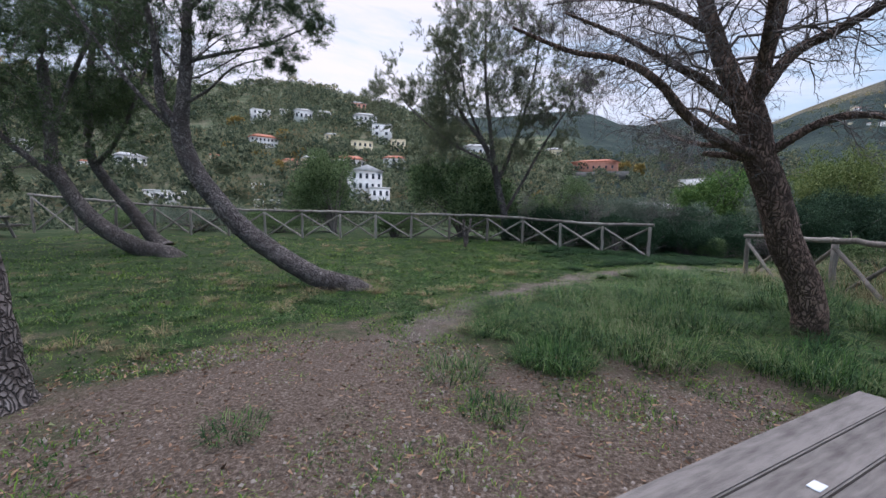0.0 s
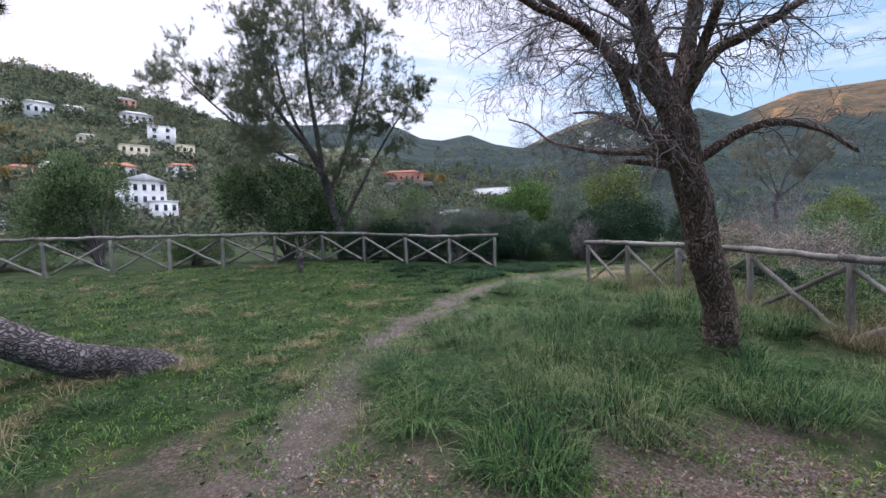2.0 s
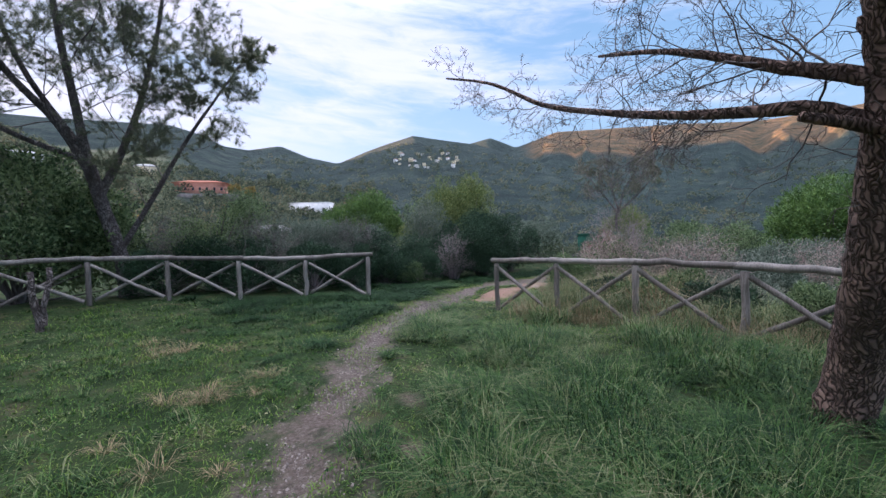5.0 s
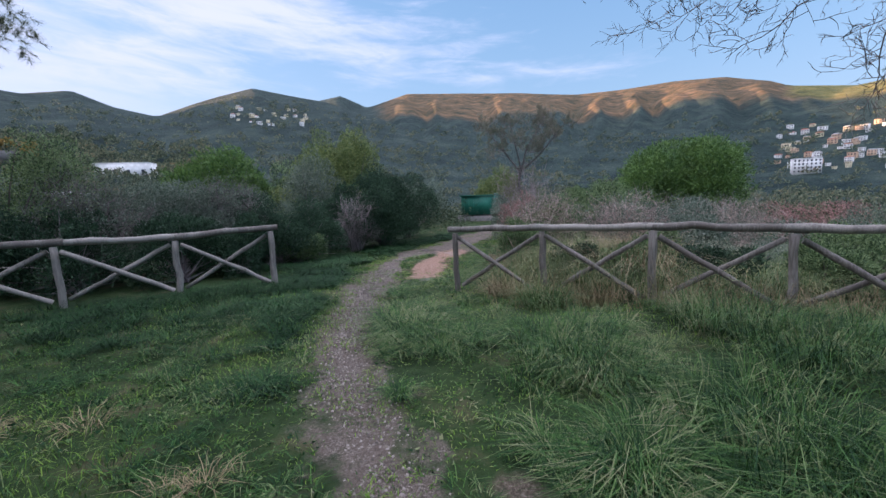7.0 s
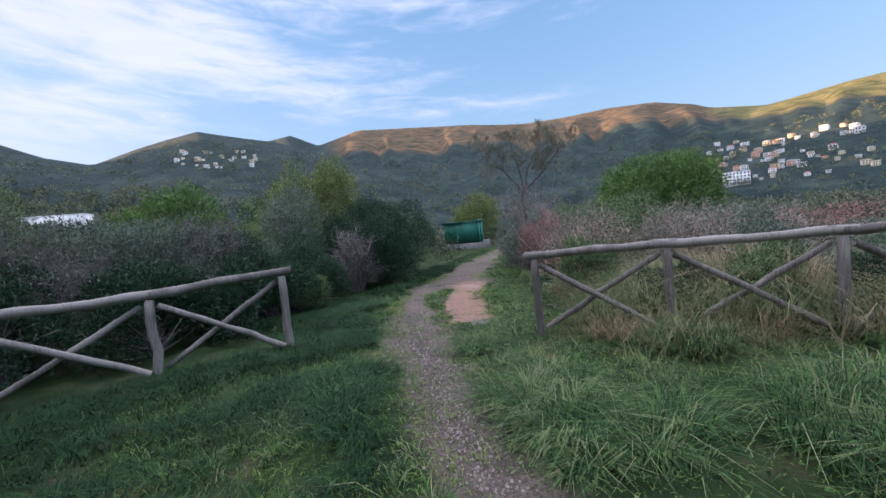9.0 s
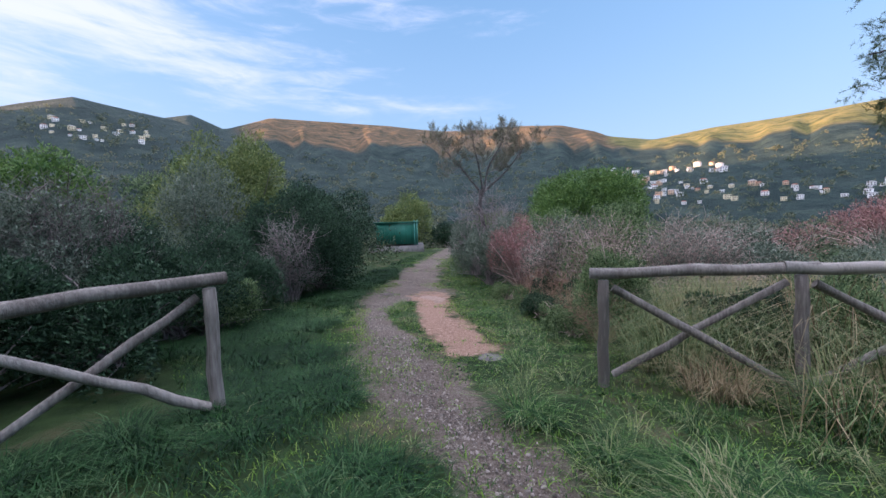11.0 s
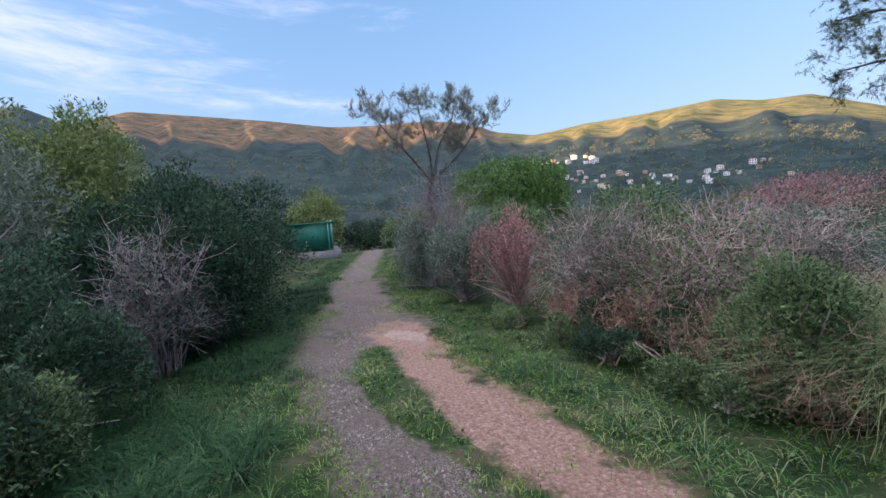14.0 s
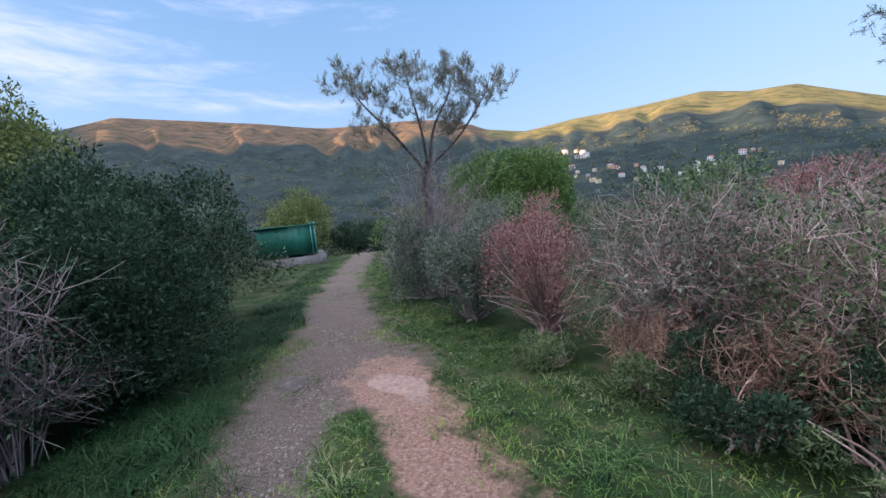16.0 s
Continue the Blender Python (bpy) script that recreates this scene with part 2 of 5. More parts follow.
M_TAN = mat("tan_render", (0.5, 0.34, 0.22), (0.64, 0.46, 0.32), 0.5, 0.9, 0.1, 5)
M_ROOF = mat("terracotta_tiles", (0.34, 0.13, 0.08), (0.52, 0.23, 0.15), 3, 0.9, 0.6, 8)
M_ROOFGREY = mat("grey_roof", (0.38, 0.37, 0.36), (0.55, 0.54, 0.52), 1, 0.9, 0.3, 8)
M_GLASS = mat("dark_window", (0.03, 0.035, 0.045), (0.07, 0.075, 0.09), 1, 0.2, 0)
M_GREEN = mat("green_sheet_metal", (0.018, 0.115, 0.075), (0.035, 0.165, 0.11), 2, 0.5, 0.1, 10, big_scale=1.2)
M_GREENTRIM = mat("light_green_trim", (0.10, 0.30, 0.24), (0.16, 0.38, 0.31), 3, 0.45, 0)
M_CONCRETE = mat("concrete", (0.10, 0.095, 0.088), (0.19, 0.18, 0.168), 5, 0.9, 0.4, 25)
M_LITTER = mat("dead_leaf_litter", (0.11, 0.065, 0.04), (0.30, 0.19, 0.12), 4, 0.9, 0, island=0.7)
M_PAPER = mat("white_paper", (0.7, 0.72, 0.76), (0.8, 0.82, 0.85), 5, 0.8, 0)

# ---- mesh tools ----
rng = np.random.default_rng(7)


class Geo:
    """Collects quads and triangles from many pieces for one mesh."""

    def __init__(self):
        self.v, self.f, self.t, self.n = [], [], [], 0

    def add(self, v, f, sides=4):
        self.v.append(np.asarray(v, float).reshape(-1, 3))
        (self.f if sides == 4 else self.t).append(np.asarray(f, int).reshape(-1, sides) + self.n)
        self.n += len(self.v[-1])

    def mesh(self, name, material, smooth=False):
        me = bpy.data.meshes.new(name)
        v = np.concatenate(self.v)
        f = np.concatenate(self.f) if self.f else np.zeros((0, 4), int)
        t = np.concatenate(self.t) if self.t else np.zeros((0, 3), int)
        me.vertices.add(len(v))
        me.vertices.foreach_set("co", v.astype(np.float32).ravel())
        me.loops.add(f.size + t.size)
        me.loops.foreach_set("vertex_index", np.concatenate([f.ravel(), t.ravel()]).astype(np.int32))
        me.polygons.add(len(f) + len(t))
        me.polygons.foreach_set("loop_start", np.concatenate([np.arange(0, f.size, 4), f.size + np.arange(0, t.size, 3)]).astype(np.int32))
        if smooth:
            me.polygons.foreach_set("use_smooth", np.ones(len(f) + len(t), dtype=bool))
        me.update(calc_edges=True)
        me.materials.append(material)
        return me


def part(name, geo, material, parent=None, label="", smooth=False):
    me = geo.mesh(name, material, smooth) if isinstance(geo, Geo) else geo
    ob = new(name, me)
    if parent is not None:
        ob.parent = parent
    if label:
        ob["label"] = label
    return ob


def thing(name, label, category, group="", at=(0, 0, 0), kind=""):
    e = new(name)
    e.empty_display_size = 0.2
    e.location = at
    return tagged(e, label, category, group, kind)


def unit(v):
    return v / np.maximum(np.linalg.norm(v, axis=-1, keepdims=True), 1e-9)


def tube(geo, pts, radii, k=6, rough=0.0, cap=True):
    """A tapered tube along points."""
    pts = np.asarray(pts, float)
    n = len(pts)
    radii = np.broadcast_to(np.asarray(radii, float), (n,))
    d = unit(np.gradient(pts, axis=0))
    ref = np.array([0.0, 0, 1]) if abs(d[0, 2]) < 0.85 else np.array([1.0, 0, 0])
    a = unit(np.cross(d, ref))
    b = np.cross(d, a)
    th = np.linspace(0, 2 * np.pi, k, endpoint=False)
    rr = radii[:, None] * (1 + rough * rng.standard_normal((n, k)))
    v = pts[:, None] + rr[..., None] * (np.cos(th)[None, :, None] * a[:, None] + np.sin(th)[None, :, None] * b[:, None])
    i, j = np.meshgrid(np.arange(n - 1), np.arange(k), indexing="ij")
    f = np.stack([i * k + j, i * k + (j + 1) % k, (i + 1) * k + (j + 1) % k, (i + 1) * k + j], -1).reshape(-1, 4)
    v = v.reshape(-1, 3)
    if cap and k >= 4:
        caps = []
        for base, row in ((0, 0), ((n - 1) * k, n - 1)):
            for q in range(0, k - 2, 2):
                quad = [base, base + q + 1, base + q + 2, base + min(q + 3, k - 1)]
                caps.append(quad)
        f = np.concatenate([f, np.array([c for c in caps if len(set(c)) == 4] or np.zeros((0, 4)), int).reshape(-1, 4)])
    geo.add(v, f)


def smooth_line(pts, n):
    """A rounder line through points (Catmull-Rom)."""
    p = np.asarray(pts, float)
    p = np.vstack([2 * p[0] - p[1], p, 2 * p[-1] - p[-2]])
    out = []
    segs = len(p) - 3
    for u in np.linspace(0, segs, n):
        i = min(int(u), segs - 1)
        t = u - i
        a, b, c, d = p[i:i + 4]
        out.append(0.5 * (2 * b + (c - a) * t + (2 * a - 5 * b + 4 * c - d) * t * t + (3 * b - a - 3 * c + d) * t ** 3))
    return np.array(out)


def leaves(geo, p, d, length, width):
    """Pointed leaves at points p along d."""
    d = unit(d)
    s = unit(np.cross(d, rng.standard_normal(d.shape)))
    length = np.broadcast_to(length, (len(p),))[:, None]
    width = np.broadcast_to(width, (len(p),))[:, None]
    v = np.stack([p - s * width * 0.55, p + s * width * 0.55, p + d * length], 1)
    geo.add(v, np.arange(len(p) * 3).reshape(-1, 3), 3)


def needles(geo, tips, dirs, count, length, width, spread=0.8):
    """Sprays of needles at the tips of twigs."""
    p = np.repeat(tips, count, 0)
    d = unit(np.repeat(unit(dirs), count, 0) + spread * rng.standard_normal((len(p), 3)))
    back = rng.random((len(p), 1)) * length * 0.9
    p = p - np.repeat(unit(dirs), count, 0) * back
    leaves(geo, p, d, length * rng.uniform(0.6, 1.15, len(p)), width)


def blades(geo, p, height, width, lean, bend=0.5, heading=None):
    """Bent grass blades rooted at p: two quads each."""
    n = len(p)
    a = rng.uniform(0, 2 * np.pi, n) if heading is None else heading
    out = np.stack([np.cos(a), np.sin(a), np.zeros(n)], 1)
    s = np.stack([-np.sin(a), np.cos(a), np.zeros(n)], 1) * (width * 0.5)[:, None]
    up = np.array([0, 0, 1.0])
    mid = p + out * (height * lean * 0.35)[:, None] + up * (height * 0.62)[:, None]
    tip = p + out * (height * (lean * 0.35 + bend * lean))[:, None] + up * (height * (1.0 - 0.35 * np.minimum(lean, 1.3)))[:, None]
    v = np.stack([p - s, p + s, mid + s * 0.8, mid - s * 0.8, tip + s * 0.15, tip - s * 0.15], 1)
    base = np.arange(n)[:, None] * 6
    f = np.concatenate([base + np.array([[0, 1, 2, 3]]), base + np.array([[3, 2, 4, 5]])])
    geo.add(v, f)


def box(geo, lo, hi, m=None):
    x0, y0, z0 = lo
    x1, y1, z1 = hi
    v = np.array([(x0, y0, z0), (x1, y0, z0), (x1, y1, z0), (x0, y1, z0), (x0, y0, z1), (x1, y0, z1), (x1, y1, z1), (x0, y1, z1)], float)
    if m is not None:
        v = np.array([m @ Vector(q) for q in v])
    geo.add(v, [(0, 3, 2, 1), (4, 5, 6, 7), (0, 1, 5, 4), (1, 2, 6, 5), (2, 3, 7, 6), (3, 0, 4, 7)])


def bevel_box(size, bevel=0.01):
    """A board with eased edges, centred, as a mesh made by bmesh."""
    bm = bmesh.new()
    bmesh.ops.create_cube(bm, size=1.0, matrix=Matrix.Diagonal((*size, 1)))
    bmesh.ops.bevel(bm, geom=bm.edges[:], offset=bevel, segments=2, affect="EDGES")
    return bm


def bm_mesh(name, bm, material):
    me = bpy.data.meshes.new(name)
    bm.to_mesh(me)
    bm.free()
    me.materials.append(material)
    return me


# ---- the lie of the land ----
CX, CY, EYE_Z = 4.0, 9.0, 1.8


def sstep(a, b, x):
    t = np.clip((x - a) / (b - a), 0, 1)
    return t * t * (3 - 2 * t)


def near_z(x, y):
    x, y = np.asarray(x, float), np.asarray(y, float)
    h = 0.022 * np.clip(y, -5, 18)
    h = h - np.where(x > 6, 0.55 * (1 - np.exp(-np.maximum(x - 6, 0) / 9)), 0)
    h = h + 0.16 * np.exp(-((x - 1) / 5) ** 2 - ((y - 16) / 3.0) ** 2)
    h = h + 0.2 * np.exp(-((x - 6.3) / 2.4) ** 2 - ((y - 5.8) / 3.2) ** 2)
    h = h + 0.05 * np.exp(-((x + 0.3) / 2.5) ** 2 - ((y - 4.0) / 2.5) ** 2)
    return h + 0.03 * np.sin(x * 1.3 + 0.6) * np.sin(y * 1.1 + 0.4) + 0.012 * np.sin(x * 3.7) * np.sin(y * 4.1)


# ridges: distance, base share, then skyline as azimuth and height in degrees
RIDGES = [
    (400, [(-110, 5), (-70, 10), (-45, 12), (-31, 13.3), (-26.6, 13.9), (-19, 15.3), (-15.7, 14.8), (-11.4, 14.1), (-7.4, 13.5), (0, 11.4), (8, 9.0), (18, 4), (30, 0)]),
    (800, [(-20, 5), (-6, 11.5), (2, 12.0), (7.4, 12.2), (11, 12.5), (17, 12.8), (20, 12), (22.3, 10.9), (25, 10.6), (28.7, 11.3), (32, 10), (35.7, 9.3), (39.5, 10.9), (42, 11.8), (45.7, 12.9), (50, 12.2), (54, 11.6), (58, 10.4), (70, 7), (85, 3), (100, 0)]),
    (1350, [(40, 6), (52, 11.4), (56, 12.3), (59.3, 10.9), (64.5, 12.5), (71.5, 12.3), (78.8, 11.9), (83, 11.4), (86, 11.1), (91, 11.1), (96.5, 11.3), (101.4, 11.0), (105.5, 9.9), (107, 9.2), (112.8, 8.2), (118, 6.5), (125, 4), (140, 2)]),
    (1250, [(100, 5), (106, 7.4), (109.5, 8.2), (112.8, 8.4), (118, 9.0), (124.5, 9.2), (132, 9.6), (136, 8.7), (140, 8.5), (143, 7.2), (147, 5.5), (152, 4.5), (200, 6), (250, 5), (280, 4)]),
]


def far_z(az, r):
    """Height of the hills at an azimuth (degrees, clockwise from ahead) and distance, and how far below a crest that is."""
    floor_ = -7.0 * sstep(22, 60, r) * np.ones_like(az)
    z, face = floor_, np.zeros_like(floor_)
    for dist, sky_line in RIDGES:
        a = np.array([q[0] for q in sky_line], float)
        e = np.array([q[1] for q in sky_line], float)
        rel = (az - a[0]) % 360 + a[0]
        el = np.interp(rel, a, e, left=0, right=0)
        u = r / dist
        up = np.clip((u - 0.22) / 0.78, 0, 1)
        down = 1 - 0.6 * sstep(1.0, 1.7, u)
        here = floor_ + (dist * np.tan(np.radians(el)) + 8.8) * np.where(u < 1, up, down) * (el > 0.05)
        face = np.where(here > z, sstep(0.24, 0.5, u) * (1 - sstep(0.8, 1.0, u)) * dist, face)
        z = np.maximum(z, here)
    return z, face


def fbm(x, y, scale, octaves=4):
    """Value noise on arrays."""
    out, amp, tot = 0, 1.0, 0
    table = np.random.default_rng(3).random((64, 64))
    for o in range(octaves):
        u, v = x / scale * 2 ** o + 17.3 * o, y / scale * 2 ** o + 5.1 * o
        i, j = np.floor(u).astype(int), np.floor(v).astype(int)
        fu, fv = u - i, v - j
        fu, fv = fu * fu * (3 - 2 * fu), fv * fv * (3 - 2 * fv)
        q = lambda a, b: table[a % 64, b % 64]
        out = out + amp * ((q(i, j) * (1 - fu) + q(i + 1, j) * fu) * (1 - fv) + (q(i, j + 1) * (1 - fu) + q(i + 1, j + 1) * fu) * fv)
        tot += amp
        amp *= 0.5
    return out / tot


def land_z(x, y):
    x, y = np.asarray(x, float), np.asarray(y, float)
    dx, dy = x - CX, y - CY
    r = np.hypot(dx, dy)
    az = np.degrees(np.arctan2(dx, dy))
    side = sstep(20, 34, r)
    hills, face = far_z(az, r)
    z = near_z(x, y) * (1 - side) + hills * side
    # spurs and gullies that run down the slopes
    spur = 1 - np.abs(fbm(az * 100 + fbm(x, y, 300, 2) * 300, r * 0.5, 420, 3) - 0.5) * 4
    z = z + sstep(300, 700, r) * face * (spur - 0.3) * 0.011 + face * (fbm(x, y, 260, 4) - 0.5) * 0.02
    return z + sstep(35, 90, r) * (1 - sstep(250, 380, r)) * (fbm(x, y, 30, 4) - 0.5) * np.minimum(r * 0.02, 5)


def far_spot(az, el):
    """The place on the far hills seen at this azimuth and height above the level."""
    r = np.arange(36, 2600, 2.0)
    x, y = CX + r * math.sin(radians(az)), CY + r * math.cos(radians(az))
    seen = np.degrees(np.arctan2(land_z(x, y) - EYE_Z, r))
    i = int(np.argmax(seen >= el)) if np.any(seen >= el) else int(np.argmax(seen))
    return float(x[i]), float(y[i]), float(land_z(x[i], y[i])), float(r[i])


PATH_LINE = np.array([(-0.35, 5.0), (0.1, 6.1), (0.62, 6.85), (1.2, 7.75), (1.95, 8.55), (2.75, 9.15), (3.6, 9.95), (4.4, 10.55), (5.15, 10.92), (6.4, 11.45), (7.3, 12.0), (8.2, 12.32), (9.1, 12.6), (10.3, 13.05), (12.2, 13.3), (13.5, 13.0), (14.7, 13.05), (16.7, 13.22), (19.1, 13.3), (22.2, 13.25), (27.5, 12.85), (33, 12.4), (40, 12.0)])
PATH_HALF = np.array([0.45, 0.48, 0.5, 0.46, 0.42, 0.38, 0.36, 0.34, 0.32, 0.32, 0.42, 0.42, 0.36, 0.30, 0.55, 0.92, 0.66, 0.62, 0.56, 0.46, 0.45, 0.4, 0.35])


def line_near(x, y, line, half):
    """1 on a line, 0.5 at its edge, falling off outside."""
    p = np.stack([np.asarray(x, float), np.asarray(y, float)], -1)
    best = np.full(p.shape[:-1], -9.0)
    for a, b, wa, wb in zip(line[:-1], line[1:], half[:-1], half[1:]):
        ab = b - a
        t = np.clip(((p - a) @ ab) / (ab @ ab), 0, 1)
        d = np.linalg.norm(p - a - t[..., None] * ab, axis=-1)
        best = np.maximum(best, 1 - 0.5 * d / (wa + (wb - wa) * t))
    return np.clip(best, 0, 1)


ISLAND = np.array([(9.3, 12.2), (10.2, 12.6), (11.2, 12.8), (12.1, 12.85)])
ISLAND_HALF = np.array([0.1, 0.24, 0.3, 0.2])
RED_LINE = np.array([(8.7, 11.5), (9.4, 11.72), (10.2, 11.98), (11.0, 12.2), (12.2, 12.35), (13.2, 12.5)])
RED_HALF = np.array([0.30, 0.40, 0.44, 0.36, 0.42, 0.4])


def path_near(x, y):
    """1 in the middle of the path, 0.5 at its edge; a strip of grass parts its two tracks."""
    faint = 0.66 + 0.34 * sstep(3.0, 6.5, np.asarray(x, float))
    return line_near(x, y, PATH_LINE, PATH_HALF) * faint * (1 - 0.7 * sstep(0.35, 0.75, line_near(x, y, ISLAND, ISLAND_HALF)))


def dirt_near(x, y):
    """The worn ground by the picnic table: 1 inside, 0.5 at its edge."""
    d = np.hypot((x + 0.3) / 3.7, (y - 1.2) / 3.5) + 0.12 * np.sin(x * 1.7 + 0.4) * sstep(1.0, 3.0, y)
    spots = np.exp(-((x - 2.85) ** 2 + (y - 8.3) ** 2) / 0.09) + 0.9 * np.exp(-((x - 2.2) ** 2 + (y - 7.65) ** 2) / 0.06)
    return np.clip(np.maximum(1 - 0.5 * d, 0.62 * spots), 0, 0.68)


def red_near(x, y):
    return line_near(x, y, RED_LINE, RED_HALF) * (1 - 0.6 * sstep(0.35, 0.75, line_near(x, y, ISLAND, ISLAND_HALF)))


def bare(x, y):
    """How bare the ground is, for grass to keep off."""
    return np.maximum(np.maximum(path_near(x, y), dirt_near(x, y)), red_near(x, y))

# ---- ground: one sheet out to the skyline ----
SECT = 560
rings = np.concatenate([np.arange(0.25, 24, 0.16), 24 * (4300 / 24) ** np.linspace(0, 1, 210)])
ga = np.linspace(0, 2 * np.pi, SECT, endpoint=False)
gr, gt = np.meshgrid(rings, ga, indexing="ij")
gx, gy = CX + gr * np.sin(gt), CY + gr * np.cos(gt)
gzz = land_z(gx, gy) + (fbm(gx, gy, 0.7, 3) - 0.5) * 0.05 * (1 - sstep(15, 30, gr))
gg = Geo()
nr = len(rings)
i, j = np.meshgrid(np.arange(nr - 1), np.arange(SECT), indexing="ij")
gf = np.stack([i * SECT + j, (i + 1) * SECT + j, (i + 1) * SECT + (j + 1) % SECT, i * SECT + (j + 1) % SECT], -1)
gv = np.stack([gx, gy, gzz], -1).reshape(-1, 3)
gg.add(np.vstack([gv, [[CX, CY, float(near_z(CX, CY))]]]), gf.reshape(-1, 4))
c0 = np.arange(0, SECT, 2)
gg.add(np.zeros((0, 3)), np.stack([np.full(len(c0), nr * SECT), c0, c0 + 1, (c0 + 2) % SECT], -1) - gg.n)


def ground_material():
    m = bpy.data.materials.new("ground_cover")
    m.use_nodes = True
    nt = m.node_tree
    b = nt.nodes["Principled BSDF"]
    b.inputs["Roughness"].default_value, b.inputs["Specular IOR Level"].default_value = 0.95, 0.15
    pos = nt.nodes.new("ShaderNodeNewGeometry").outputs["Position"]

    def nz(scale, detail=6, rough=0.6):
        n = nt.nodes.new("ShaderNodeTexNoise")
        n.inputs["Scale"].default_value, n.inputs["Detail"].default_value, n.inputs["Roughness"].default_value = scale, detail, rough
        nt.links.new(pos, n.inputs["Vector"])
        return n.outputs[0]

    def ramp2(fac, *stops):
        r = nt.nodes.new("ShaderNodeValToRGB")
        el = r.color_ramp.elements
        while len(el) < len(stops):
            el.new(0.5)
        for e, (p, c) in zip(el, stops):
            e.position, e.color = p, (*c, 1)
        nt.links.new(fac, r.inputs[0])
        return r.outputs[0]

    def mixed(fac, a, c):
        x = nt.nodes.new("ShaderNodeMix")
        x.data_type = "RGBA"
        nt.links.new(fac, x.inputs["Factor"])
        nt.links.new(a, x.inputs["A"])
        nt.links.new(c, x.inputs["B"])
        return x.outputs["Result"]

    def mask(attr, noise_scale, amount, lo, hi):
        a = nt.nodes.new("ShaderNodeAttribute")
        a.attribute_name = attr
        ma = nt.nodes.new("ShaderNodeMath")
        ma.operation = "MULTIPLY_ADD"
        ma.inputs[1].default_value = amount
        nt.links.new(nz(noise_scale), ma.inputs[0])
        nt.links.new(a.outputs["Fac"], ma.inputs[2])
        r = nt.nodes.new("ShaderNodeMapRange")
        r.inputs["From Min"].default_value, r.inputs["From Max"].default_value = lo + amount / 2, hi + amount / 2
        r.interpolation_type = "SMOOTHSTEP"
        nt.links.new(ma.outputs[0], r.inputs["Value"])
        return r.outputs[0]

    # turf colour is darkened to stand for the shade between blades
    turf = ramp2(nz(2.2), (0.36, (0.016, 0.03, 0.009)), (0.52, (0.032, 0.055, 0.016)), (0.68, (0.085, 0.075, 0.04)))
    gravel = ramp2(nz(26, 8, 0.75), (0.34, (0.058, 0.046, 0.037)), (0.52, (0.13, 0.104, 0.084)), (0.68, (0.22, 0.183, 0.152)))
    dirt = ramp2(nz(38, 8, 0.78), (0.36, (0.042, 0.031, 0.024)), (0.5, (0.112, 0.084, 0.064)), (0.64, (0.25, 0.205, 0.17)))
    patchy = ramp2(nz(2.1, 5, 0.7), (0.43, (0, 0, 0)), (0.6, (1, 1, 1)))
    fine_grit = ramp2(nz(70, 5, 0.75), (0.36, (0.046, 0.037, 0.03)), (0.5, (0.115, 0.093, 0.075)), (0.64, (0.30, 0.255, 0.215)))
    gravel = mixed(patchy, gravel, fine_grit)
    red = ramp2(nz(34, 8, 0.75), (0.34, (0.13, 0.078, 0.055)), (0.52, (0.26, 0.165, 0.118)), (0.68, (0.44, 0.33, 0.265)))
    # far woods: the blue cast of distance haze is put into their colour
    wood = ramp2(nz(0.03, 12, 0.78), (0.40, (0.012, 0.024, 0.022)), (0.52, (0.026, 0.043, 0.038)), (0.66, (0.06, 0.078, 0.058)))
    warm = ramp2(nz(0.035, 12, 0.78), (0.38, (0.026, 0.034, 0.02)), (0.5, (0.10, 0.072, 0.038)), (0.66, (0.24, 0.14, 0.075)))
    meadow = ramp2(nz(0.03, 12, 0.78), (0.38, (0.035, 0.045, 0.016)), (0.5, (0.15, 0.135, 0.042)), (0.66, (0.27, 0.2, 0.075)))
    slope = ramp2(nz(0.07, 12, 0.75), (0.38, (0.045, 0.07, 0.035)), (0.5, (0.11, 0.13, 0.07)), (0.66, (0.24, 0.21, 0.15)))
    col = mixed(mask("dirt", 1.4, 0.9, 0.30, 0.56), turf, dirt)
    col = mixed(mask("path", 4.0, 1.3, 0.22, 0.62), col, gravel)
    col = mixed(mask("red", 3.5, 1.5, 0.3, 0.7), col, red)
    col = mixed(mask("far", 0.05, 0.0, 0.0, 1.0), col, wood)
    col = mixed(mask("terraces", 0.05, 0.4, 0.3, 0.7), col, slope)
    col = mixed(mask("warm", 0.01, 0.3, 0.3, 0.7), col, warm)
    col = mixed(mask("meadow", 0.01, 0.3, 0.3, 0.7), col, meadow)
    nt.links.new(col, b.inputs["Base Color"])
    bp = nt.nodes.new("ShaderNodeBump")
    bp.inputs["Strength"].default_value, bp.inputs["Distance"].default_value = 0.8, 0.04
    nt.links.new(nz(30, 8, 0.75), bp.inputs["Height"])
    rough_far = nt.nodes.new("ShaderNodeBump")
    rough_far.inputs["Distance"].default_value = 5.0
    nt.links.new(nz(0.05, 8, 0.75), rough_far.inputs["Height"])
    nt.links.new(mask("far", 0.05, 0.0, 0.0, 1.2), rough_far.inputs["Strength"])
    nt.links.new(bp.outputs[0], rough_far.inputs["Normal"])
    nt.links.new(rough_far.outputs[0], b.inputs["Normal"])
    return m


